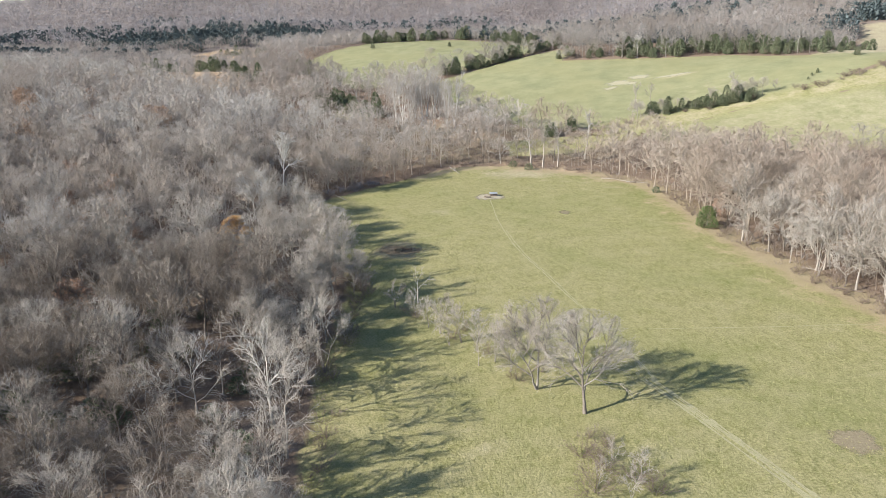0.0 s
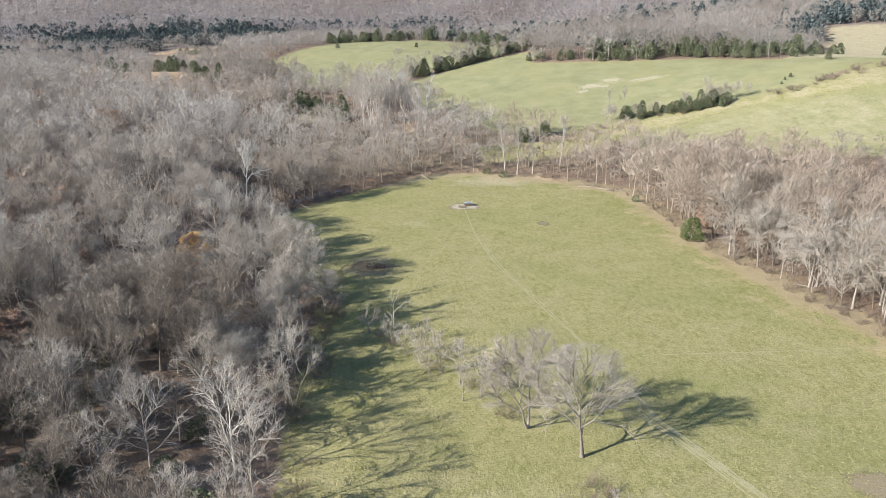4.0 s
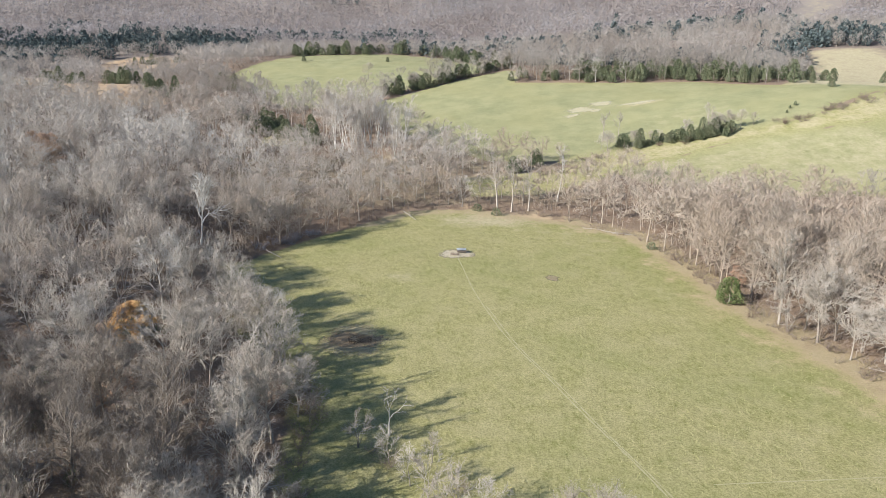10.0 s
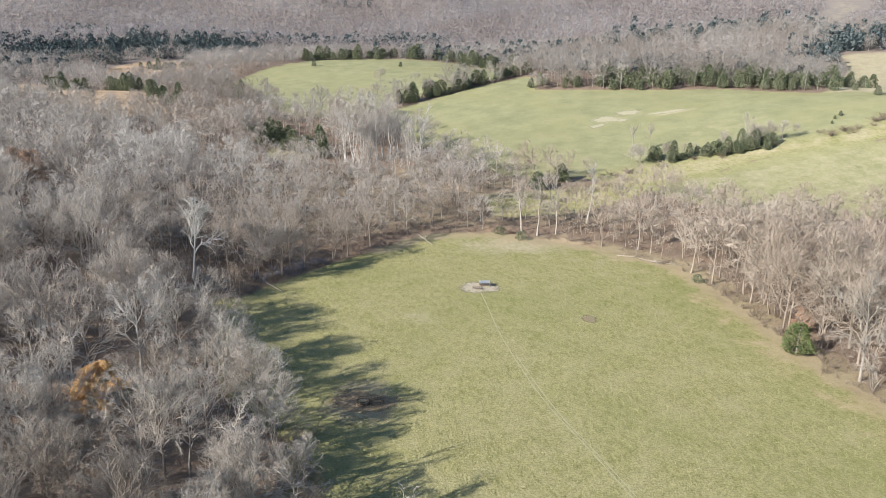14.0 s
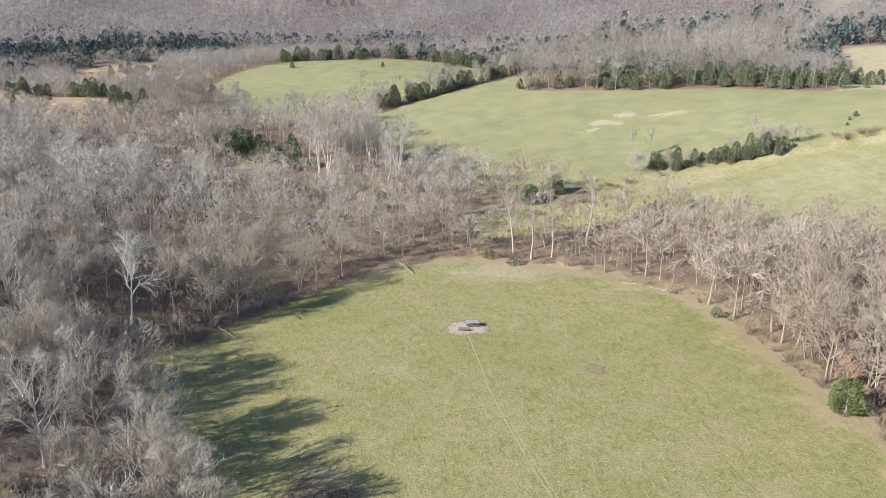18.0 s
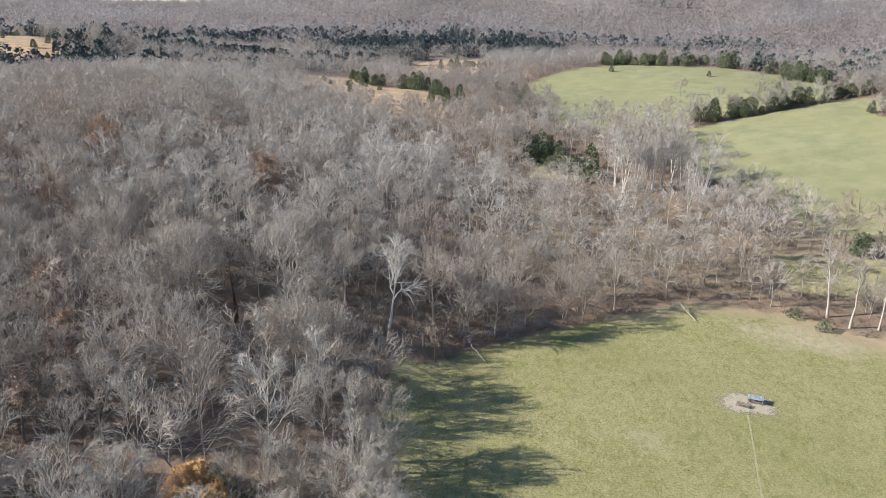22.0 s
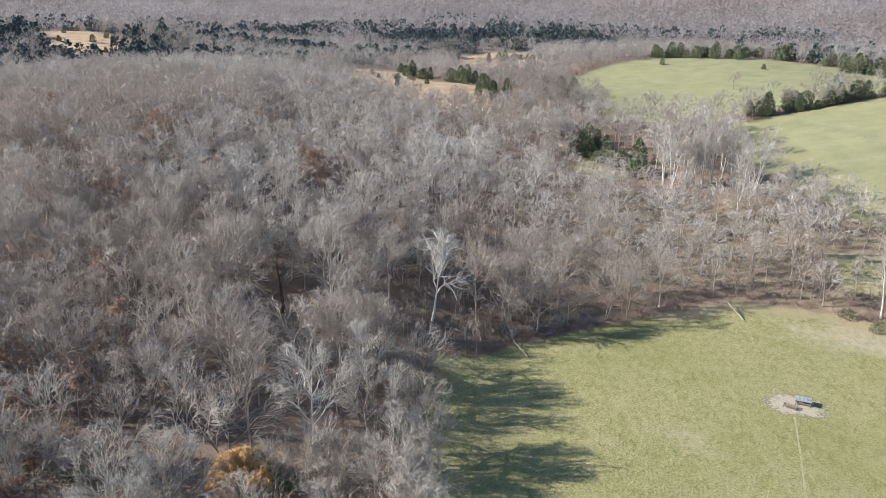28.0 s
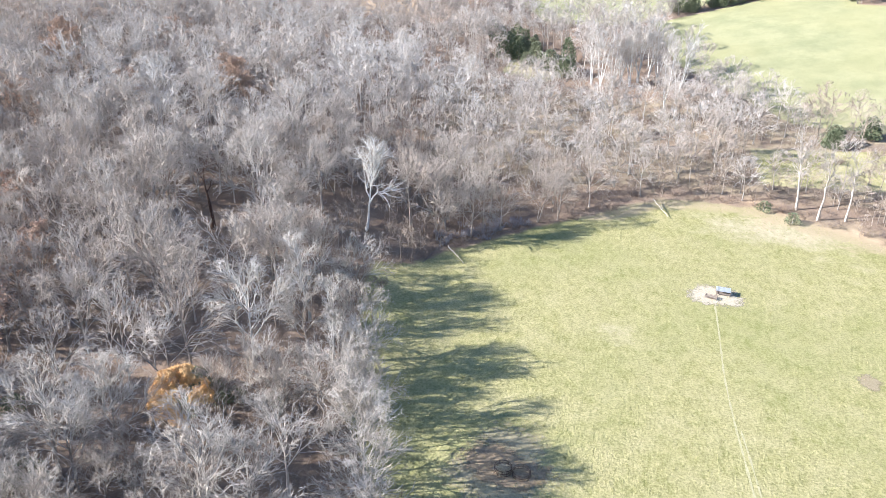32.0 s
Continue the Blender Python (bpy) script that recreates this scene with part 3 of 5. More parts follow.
def in_sight(x, y):
    r, a = reach(x, y)
    near = (x > -170) & (x < 125) & (y > -190) & (y < 60)
    return near | ((a > -50) & (a < 50) & (y > -60)) | ((a > 0) & (a < 64) & (r < 340) & (y > -60))


def wood(name, x, y, templates, seed, label, tall=(0.8, 1.25), material=None):
    """Many trees joined into one wood; the templates are (verts, faces)."""
    rng = np.random.default_rng(seed)
    n = len(x)
    z = height(x, y) - 0.1
    which = rng.integers(0, len(templates), n)
    turn = rng.uniform(0, 2 * np.pi, n)
    size = rng.uniform(tall[0], tall[1], n) * lowness(x, y)
    high = size * rng.uniform(0.9, 1.15, n)
    broad = 130.0 if name == "ridge_woods" else 60.0
    patch = np.array([noise.noise((px / broad, py / broad, 1.7)) for px, py in zip(x, y)])
    tint = np.clip(0.5 + 0.7 * patch + rng.normal(0, 0.24, n), 0, 1)
    vs, fs, ts, base = [], [], [], 0
    for k, (tv, tf) in enumerate(templates):
        i = np.nonzero(which == k)[0]
        if not len(i):
            continue
        c, s = np.cos(turn[i])[:, None], np.sin(turn[i])[:, None]
        vx = (tv[None, :, 0] * c - tv[None, :, 1] * s) * size[i][:, None] + x[i][:, None]
        vy = (tv[None, :, 0] * s + tv[None, :, 1] * c) * size[i][:, None] + y[i][:, None]
        vz = tv[None, :, 2] * high[i][:, None] + z[i][:, None]
        vs.append(np.stack([vx, vy, vz], 2).reshape(-1, 3))
        fs.append((tf[None] + (np.arange(len(i)) * len(tv))[:, None, None] + base).reshape(-1, 3))
        ts.append(np.repeat(tint[i], len(tv)))
        base += len(i) * len(tv)
    me = mesh_of(name, np.concatenate(vs), np.concatenate(fs), material or WOOD_FAR, np.concatenate(ts))
    return tagged(new(name, me), label, "woods", kind="stuff")


GREY_PALE = "bare deciduous tree with pale grey trunk and limbs"
GREY = "bare grey deciduous tree in the leafless winter wood"
near_forms, light_forms, plain_forms, dark_forms = [], [], [], []
for j, (tall, wide, fork) in enumerate(((15, 6.4, 1), (14, 6.0, 1), (16, 6.0, 2), (13, 5.8, 2), (17, 6.0, 1), (13, 5.8, 3), (15, 7.0, 1))):
    form = grow(20 + j, tall, wide, fork=fork, limbs=11, subs=9, shoots=9, twigs=4, clear=0.32, width=0.033, rise=1.0, thick=0.0135, stout=1.15)
    near_forms.append(tree_meshes("bare_tree", form, BARK, TWIG, LIMB_SUNLIT))
    plain_forms.append(near_forms[-1][:2] + [("branchwork", mesh_of("bare_tree_branchwork", *joined(form[1]), LIMB_SUNLIT))])
    # Copies with darker twigs and limbs, used to darken the near south-west wood.
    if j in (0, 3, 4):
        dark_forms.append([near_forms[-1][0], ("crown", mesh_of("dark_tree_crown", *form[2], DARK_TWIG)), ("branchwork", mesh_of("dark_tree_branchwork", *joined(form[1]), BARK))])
for j, (tall, wide) in enumerate(((16, 5.4), (18, 5.4), (15, 5.8))):
    form = grow(30 + j, tall, wide, limbs=8, subs=9, shoots=9, twigs=3, clear=0.35, width=0.036, rise=1.0, thick=0.012)
    light_forms.append(tree_meshes("light_tree", form, LIGHT, TWIG, LIGHT))
mid_forms = [whole(grow(50 + j, tall, wide, fork=fork, limbs=9, subs=6, shoots=6, twigs=3, clear=0.28, width=0.05, pieces=2, thick=0.0135, sides=4, rise=1.0, stout=1.15))
             for j, (tall, wide, fork) in enumerate(((15, 6.4, 1), (14, 6.0, 2), (16, 6.0, 1), (13, 5.8, 2), (15, 7.0, 1)))]
far_forms = [whole(grow(70 + j, 14, 6.2, limbs=7, subs=3, shoots=4, twigs=4, clear=0.28, width=0.095, pieces=1, stout=0.6, thick=0.014, sides=3, rise=0.85)) for j in range(4)]
sapling_forms = [whole(grow(80 + j, 14, 6.2, limbs=5, subs=3, shoots=3, twigs=3, clear=0.3, width=0.11, pieces=1, stout=0.6, thick=0.014, sides=3, rise=0.95)) for j in range(3)]


def distant_tree(seed, tall, wide, count, width):
    """A bare tree as it stands far off: a trunk and a rounded fan of branches."""
    rng = np.random.default_rng(seed)
    trunk = tubes(np.array([[0, 0, -0.3]]), np.array([[0, 0, tall * 0.7]]), np.array([0.28]), np.array([0.06]), 3)
    a = rng.uniform(0, 2 * np.pi, count)
    up = rng.uniform(-0.6, 1.0, count)
    deep = rng.uniform(0.45, 1.0, count) ** 0.4
    lobe = 1 + 0.16 * np.sin(a * 3 + seed) + 0.1 * np.sin(a * 5 + up * 4)
    rad = np.sqrt(1 - up ** 2) * wide * deep * lobe
    p = np.c_[np.cos(a) * rad, np.sin(a) * rad, tall * (0.42 + 0.52 * up * deep)]
    heart = np.array((0, 0, tall * 0.4))
    d = unit(across(p - heart, rng) + unit(p - heart) * 0.5 + UP * 0.3)
    size = rng.uniform(0.13, 0.22, count) * tall
    return joined([trunk, slivers(p - d * size[:, None] * 0.5, d, size, np.full(count, width), rng, heart, 0.2)])


distant_forms = [distant_tree(90 + j, 14, 6.0, 150, 0.3) for j in range(4)]
remote_forms = [distant_tree(95 + j, 14, 8.2, 46, 1.15) for j in range(4)]

# trees of their own: those that stand nearest to the pasture
x, y = scatter(5, 6.1, -250, 130, -190, 215, 0.55)
r, a = reach(x, y)
free = openness(x, y)
keep = (free < -1.5) & in_sight(x, y) & room(x, y) & ~(creekside(x, y) & (np.random.default_rng(4).uniform(size=x.shape) < 0.3))
x, y, free = x[keep], y[keep], free[keep]
edge = -depth_in(PASTURE, x, y)
away = np.hypot(x + 33, np.maximum(0, np.maximum(-235 - y, y + 128)))
order = np.argsort(np.maximum(edge, 0) + away * 0.55)
near = order[:165]
rest = order[165:]
rng = np.random.default_rng(8)
for i in near:
    f = rng.integers(0, len(near_forms))
    pale = rng.uniform() < (0.22 if x[i] > 30 or y[i] > 30 else 0.08)
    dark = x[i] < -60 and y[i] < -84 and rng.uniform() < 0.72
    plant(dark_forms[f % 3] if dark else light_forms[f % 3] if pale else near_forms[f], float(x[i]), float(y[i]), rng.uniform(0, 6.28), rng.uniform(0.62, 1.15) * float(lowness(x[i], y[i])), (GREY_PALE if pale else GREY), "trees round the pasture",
          stretch=rng.uniform(0.9, 1.12), lean=rng.normal(0, 0.04))
r, a = reach(x, y)
close = rest[r[rest] < 245]
close = close[np.argsort(away[close])]
for i in close[:110]:
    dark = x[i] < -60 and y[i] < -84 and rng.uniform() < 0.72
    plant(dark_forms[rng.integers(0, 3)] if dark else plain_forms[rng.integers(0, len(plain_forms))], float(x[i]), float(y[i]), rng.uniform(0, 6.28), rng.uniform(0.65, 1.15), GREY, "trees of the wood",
          stretch=rng.uniform(0.9, 1.12), lean=rng.normal(0, 0.04))
close = close[110:]
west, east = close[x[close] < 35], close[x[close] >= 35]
wood("near_woods", x[west[:420]], y[west[:420]], mid_forms, 11, "dense bare grey winter woodland with mauve-brown twigs", material=WOOD_LIT)
# East trees take darker tan bark, toned down against their strong sunlight.
wood("east_woods", x[east[:150]], y[east[:150]], mid_forms, 19, "bare tan winter woodland beside the knoll", material=SAPLING_AND_DIMMED)
wood("knoll_woods", x[east[150:]], y[east[150:]], far_forms, 29, "bare tan woodland round the knoll", material=SAPLING_AND_DIMMED)
wood("inner_woods", x[west[420:]], y[west[420:]], far_forms, 10, "bare grey-brown woodland deeper in the slope", material=WOOD_LIT)
back = rest[r[rest] >= 245]
back = back[np.random.default_rng(27).uniform(size=back.shape) < 0.7]
wood("slope_woods", x[back], y[back], far_forms, 15, "bare grey-brown woodland on the slope behind", material=WOOD_LIT)
# saplings that fill the thin wood along the creek and the east bank
x, y = scatter(16, 4.3, -85, 105, -150, 150, 0.6)
keep = (openness(x, y) < -1.0) & (creekside(x, y) | ((x > 48) & (y > -135) & (y < 60))) & in_sight(x, y)
keep |= (openness(x, y) < -0.8) & (x > -76) & (x < -48) & (y > -35) & (y < 30)
keep &= room(x, y) | (x < -40)
keep &= np.random.default_rng(17).uniform(size=x.shape) < np.where(x > 48, 0.22, 0.7)
wood("saplings", x[keep], y[keep], sapling_forms, 18, "thin tan saplings between the trees by the creek", (0.32, 0.6), SAPLING_AND_DIMMED)

x, y = scatter(6, 9.2, -420, 400, -60, 420, 0.6)
r, a = reach(x, y)
beyond = (x < -250) | (x > 130) | (y > 215)
keep = (openness(x, y) < -2) & in_sight(x, y) & beyond & (r < 480) & (depth_in(SAND_NEAR, x, y) < -16)
wood("hillside_woods", x[keep], y[keep], far_forms, 12, "bare grey winter woodland on the hillsides")
x, y = scatter(7, 11.5, -800, 760, 60, 800)
r, a = reach(x, y)
keep = (openness(x, y) < -3) & in_sight(x, y) & (r >= 480) & (r < 860) & (stands(x, y) < 0.6)
wood("distant_woods", x[keep], y[keep], distant_forms, 13, "distant bare winter woodland on the slopes", (0.8, 1.15))
x, y = scatter(9, 14.5, -1500, 1500, 200, 1900)
r, a = reach(x, y)
keep = (openness(x, y) < -3) & (a > -48) & (a < 53) & (r >= 860) & (y < 1500)
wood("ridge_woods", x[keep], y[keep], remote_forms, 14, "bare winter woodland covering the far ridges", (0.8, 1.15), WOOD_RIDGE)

# ---------------------------------------------------------------- trees that stand out
def along(points, count, rng, spread):
    p = np.array(points, float)
    seg = np.linalg.norm(np.diff(p, axis=0), axis=1)
    s = np.sort(rng.uniform(0, seg.sum(), count))
    cum = np.r_[0, np.cumsum(seg)]
    x, y = np.interp(s, cum, p[:, 0]), np.interp(s, cum, p[:, 1])
    return x + rng.normal(0, spread, count), y + rng.normal(0, spread, count)


def pale_tree(seed, x, y, tall, wide, turn, label, limbs=6, rise=1.5, clear=0.4, fork=1, twigs=3, subs=6, thick=0.018, woody=None, stout=1.4):
    form = tree_meshes("pale_tree", grow(seed, tall, wide, limbs=limbs, subs=subs, shoots=6, twigs=twigs, clear=clear, rise=rise, fork=fork,
                                         width=0.034, thick=thick * 0.75, stout=stout), woody or PALE, PALE_TWIG)
    return plant(form, x, y, turn, 1.0, label, "pale-barked trees", name="sycamore_tree")


WHITE = "bare sycamore with white upper trunk and limbs"
pale_tree(201, -68.5, 8.0, 20, 8.4, 0.4, "tall bare sycamore with white ascending limbs", limbs=8, rise=1.6, clear=0.42, thick=0.019, stout=1.8, subs=15, twigs=4, woody=WHITE_BARK)
pale_tree(202, -57.5, -138, 18, 7.5, 2.0, "bare white-limbed sycamore at the wood's edge", limbs=8, rise=1.1, clear=0.3, subs=9, twigs=4, stout=1.2)
pale_tree(204, -69, -135, 14, 6.8, 0.3, "low bare tree with white winding limbs at the wood's edge", limbs=9, rise=0.8, clear=0.2, subs=9, twigs=4, stout=1.1)
pale_tree(203, -58, -64, 15, 7.5, 1.0, WHITE, limbs=8, rise=0.9, subs=9, woody=LIGHT)
BIG = "large bare tree with pale winding limbs in the wood"
pale_tree(215, -71, -43, 18, 8.2, 0.7, BIG, limbs=8, rise=0.95, clear=0.35, subs=15, twigs=5, woody=PALE)
pale_tree(216, -68, -28, 16, 6.6, 2.1, BIG, limbs=7, rise=1.1, clear=0.35, subs=12, twigs=4, woody=PALE)
pale_tree(217, -67.5, -66, 13, 7.4, 1.4, BIG, limbs=9, rise=0.8, clear=0.25, subs=12, twigs=4, woody=PALE)
pale_tree(205, 23.5, 46.5, 22, 5.0, 0.5, WHITE, limbs=7, rise=1.8, clear=0.35, woody=LIGHT)
pale_tree(206, 27, 41.5, 22, 5.0, 1.5, WHITE, limbs=7, rise=1.8, clear=0.4, woody=LIGHT)
pale_tree(207, 33, 42, 19, 4.0, 2.5, WHITE, limbs=6, rise=1.8, clear=0.4, woody=LIGHT)
pale_tree(208, 46, 50, 24, 4.5, 0.9, WHITE, limbs=7, rise=1.6, clear=0.45)
pale_tree(209, 67.5, -58, 19, 5.0, 1.9, WHITE, limbs=7, rise=1.3, clear=0.45, woody=LIGHT)
pale_tree(210, 80, -26, 21, 6.0, 0.2, WHITE, limbs=8, rise=1.3, clear=0.4, woody=LIGHT)
pale_tree(211, 62, -86, 15, 5.0, 1.1, WHITE, limbs=7, rise=1.2, clear=0.35, woody=LIGHT)
pale_tree(212, 90, 116, 15, 4.0, 0.3, WHITE, limbs=6, rise=1.6, woody=LIGHT)
pale_tree(213, 98, 117, 12, 3.5, 2.3, WHITE, limbs=6, rise=1.6, woody=LIGHT)
pale_tree(214, 133, 104, 13, 4.0, 1.3, WHITE, limbs=6, rise=1.5, woody=LIGHT)
EDGE = "broad low bare tree leaning over the pasture's edge"
pale_tree(218, -48.5, -68, 11, 6.2, 0.3, EDGE, limbs=10, rise=0.7, clear=0.12, subs=12, twigs=4, woody=LIGHT)
pale_tree(219, -52.5, -49, 11, 5.4, 1.8, EDGE, limbs=9, rise=0.7, clear=0.15, subs=12, twigs=4, woody=LIGHT)
pale_tree(220, -55, -38, 12, 5.6, 2.6, EDGE, limbs=9, rise=0.8, clear=0.2, subs=12, twigs=4, woody=LIGHT)
pale_tree(221, -45.5, -82, 10, 5.0, 0.9, EDGE, limbs=9, rise=0.7, clear=0.15, subs=12, twigs=4, woody=LIGHT)
for seed, px, py in ((222, -61, -38), (223, -52, -80), (225, -54, -98)):
    pale_tree(seed, px, py, 19, 4.6, seed * 0.7, "tall slender bare tree at the pasture's western edge", limbs=7, rise=1.6, clear=0.45, subs=6, woody=LIGHT)
tall_form = [tree_meshes("tall_tree", grow(220 + j, 22, 5.5, limbs=12, subs=6, shoots=6, twigs=5, clear=0.22, rise=3.4, fork=3, width=0.05, thick=0.012, stout=0.9, dome=0.0),
                         WHITE_BARK, PALE_TWIG, PALE) for j in range(2)]
thin_form = tree_meshes("thin_tree", grow(224, 21, 4.6, limbs=8, subs=9, shoots=6, twigs=4, clear=0.35, rise=1.6, width=0.04, thick=0.011), LIGHT, TWIG)
rng = np.random.default_rng(31)
for j, (px, py) in enumerate(((-24, 139), (-21, 136), (-17, 138), (-14, 142), (-11, 139), (-8, 144), (-4, 150), (-1, 147), (-1, 117), (3, 122), (-33, 66), (-22, 69), (-14, 60), (-44, 80), (-6, 72), (9, 78), (-18, 100))):
    plant(tall_form[j % 2] if py > 105 else thin_form, px, py, rng.uniform(0, 6.28), rng.uniform(1.1, 1.4) * (0.62 if py < 100 else 1.0), "tall slender pale-trunked bare tree by the creek", "creek trees",
          name="sycamore_tree")

for line, count, spread, size in ((((8, 238), (45, 254), (95, 282)), 24, 3.0, (0.45, 0.8)), (((84, 232), (100, 230), (128, 218)), 12, 3.5, (0.5, 0.85)), (((66, 96), (92, 104), (108, 100), (150, 96)), 16, 2.0, (0.4, 0.7))):
    xs, ys = along(line, count, rng, spread)
    for px, py in zip(xs, ys):
        plant(plain_forms[rng.integers(0, 7)], float(px), float(py), rng.uniform(0, 6.28), rng.uniform(*size), "bare grey tree in the field hedgerow", "hedgerow trees")

# big spreading trees in the open pasture
SPREAD = "wide-spreading bare grey tree standing alone in the pasture"
for seed, px, py, tall, wide, fork in ((231, -10.6, -140.5, 16.5, 9.6, 1), (232, -16.0, -131.8, 16.5, 9.2, 2)):
    form = tree_meshes("pasture_tree", grow(seed, tall, wide, limbs=12, subs=15, shoots=12, twigs=6, clear=0.26, rise=0.85, fork=fork, width=0.019, thick=0.017, stout=1.2, dome=1.02), BARK, TWIG, BARK)
    plant(form, px, py, 0.6 * seed, 1.0, SPREAD, "pasture trees")
small_form = [tree_meshes("small_tree", grow(240 + j, 9, 3.4, limbs=8, subs=6, shoots=6, twigs=3, clear=0.22, rise=1.2, fork=1 + j, width=0.034, thick=0.013), BARK, TWIG, LIMB_SUNLIT)
              for j in range(3)]
for j, (px, py, k) in enumerate(((-23.4, -116, 1.0), (-25.6, -112, 1.05), (-29.2, -107.5, 0.9), (-31, -104, 0.75), (-21, -121, 0.9), (-37, -93, 0.8), (-27, -99, 0.6), (-19, -125, 0.85), (-33, -98, 0.75), (-24, -122, 0.8), (-28, -113, 0.85), (-11.5, -155, 0.6), (-8.5, -159, 0.62), (-14.5, -159, 0.55), (-11, -162, 0.6))):
    plant(small_form[j % 3], px, py, j * 1.3, k, "small bare tree in the pasture thicket", "pasture trees")
pale_tree(250, -32, -90.5, 8.5, 4.0, 0.6, "small pale dead tree with few bare limbs in the pasture", limbs=4, rise=1.2, clear=0.5, twigs=0, subs=3, thick=0.022)
dead = tree_meshes("dead_tree", grow(251, 17, 3.0, limbs=4, subs=3, shoots=2, twigs=0, clear=0.6, rise=1.2, thick=0.024), RUST, RUST)
plant(dead, -95, -5, 0.2, 1.0, "dark dead tree trunk with broken limbs in the wood", "", name="dead_tree")


def leafy(seed, x, y, tall, wide, count, size, material, label, clear=0.2):
    g = grow(seed, tall, wide, limbs=9, subs=6, shoots=6, twigs=2, clear=clear, rise=0.9, width=0.035)
    form = tree_meshes("leafy_tree", g, BARK, TWIG)
    v, f = leaves_on(seed, g, count, size)
    form.append(("foliage", mesh_of("foliage", v, f, material)))
    return plant(form, x, y, seed, 1.0, label, "leafy trees", name="oak_tree")


leafy(260, -73.8, -58.0, 9.0, 4.0, 26000, 0.085, ORANGE, "oak still holding bright orange leaves in the wood")
for j, (px, py, k) in enumerate(((-97, -66, 11), (-92, -73, 10), (-104, -60, 12), (-114, -50, 12), (-88, -86, 10), (-96, -104, 11), (-150, 20, 14), (-118, -100, 12), (-72, -82, 9),
                                 (-124, -20, 12), (66, -30, 9), (78, -12, 12), (72, -78, 8), (58, -40, 6), (-172, 78, 14),
                                 (-152, 92, 14), (-180, 42, 14), (-122, 66, 12), (-205, 64, 14), (-138, 40, 13), (-96, 30, 11))):
    leafy(270 + j, px, py, k, k * 0.36, 2600, 0.14, RUSSET, "oak with sparse russet-brown winter leaves")


for j, (px, py, k) in enumerate(((-109, -35, 13), (-104, -50, 12), (-117, 58, 16), (-121, 63, 15), (-163, 54, 17), (-168, 60, 16), (-160, 48, 15))):
    leafy(290 + j, px, py, k, k * 0.36, 9000 if py > -40 else 2400, 0.13, PINKISH, "oak with faded orange-brown winter leaves")


# ---------------------------------------------------------------- cedars and shrubs
def cedar(seed, tall, wide, count, size, cone=0.75):
    """A red cedar: a short trunk and a crown of upswept sprays."""
    rng = np.random.default_rng(seed)
    trunk = tubes(np.array([[0, 0, -0.2]]), np.array([[0, 0, tall * 0.8]]), np.array([0.16]), np.array([0.03]), 5)
    t = rng.uniform(0, 1, count) ** 1.25
    a = rng.uniform(0, 2 * np.pi, count)
    lobes = 1 + 0.22 * np.sin(a * 3 + seed + t * 5) + 0.12 * np.sin(a * 7 + t * 11)
    rad = wide * (1 - t) ** cone * lobes * np.sqrt(rng.uniform(0.35, 1.0, count)) * np.clip(0.6 + t * 4, 0, 1)
    p = np.c_[np.cos(a) * rad, np.sin(a) * rad, tall * (0.06 + 0.92 * t)]
    d = unit(np.c_[np.cos(a), np.sin(a), np.full(count, 0.8)] + rng.normal(0, 0.35, (count, 3)))
    out = np.c_[np.cos(a), np.sin(a), 0.35 + 0.6 * t] + rng.normal(0, 0.3, (count, 3))
    w = unit(np.cross(d, out)) * (size * 0.42 * rng.uniform(0.6, 1.2, count))[:, None]
    s = (size * rng.uniform(0.7, 1.3, count))[:, None]
    verts = np.stack([p - d * s * 0.5, p + w, p + d * s * 0.6, p - w], 1).reshape(-1, 3)
    i = np.arange(count)[:, None] * 4
    faces = np.concatenate([i + np.array((0, 1, 2)), i + np.array((0, 2, 3))])
    return trunk, (verts, faces)


cedar_forms = []
for j, (tall, wide) in enumerate(((8, 2.6), (7, 3.0), (9, 2.8), (6, 2.7), (6.5, 3.4), (5.6, 3.2))):
    (tv, tf), (cv, cf) = cedar(300 + j, tall, wide, 950, 0.55, 0.42 if j < 4 else 0.33)
    cedar_forms.append([("trunk", mesh_of("cedar_trunk", tv, tf, BARK)), ("crown", mesh_of("cedar_crown", cv, cf, NEEDLE))])
cedar_far = [cedar(310 + j, 9, 3.4, 84, 1.7, 0.42)[1] for j in range(3)]


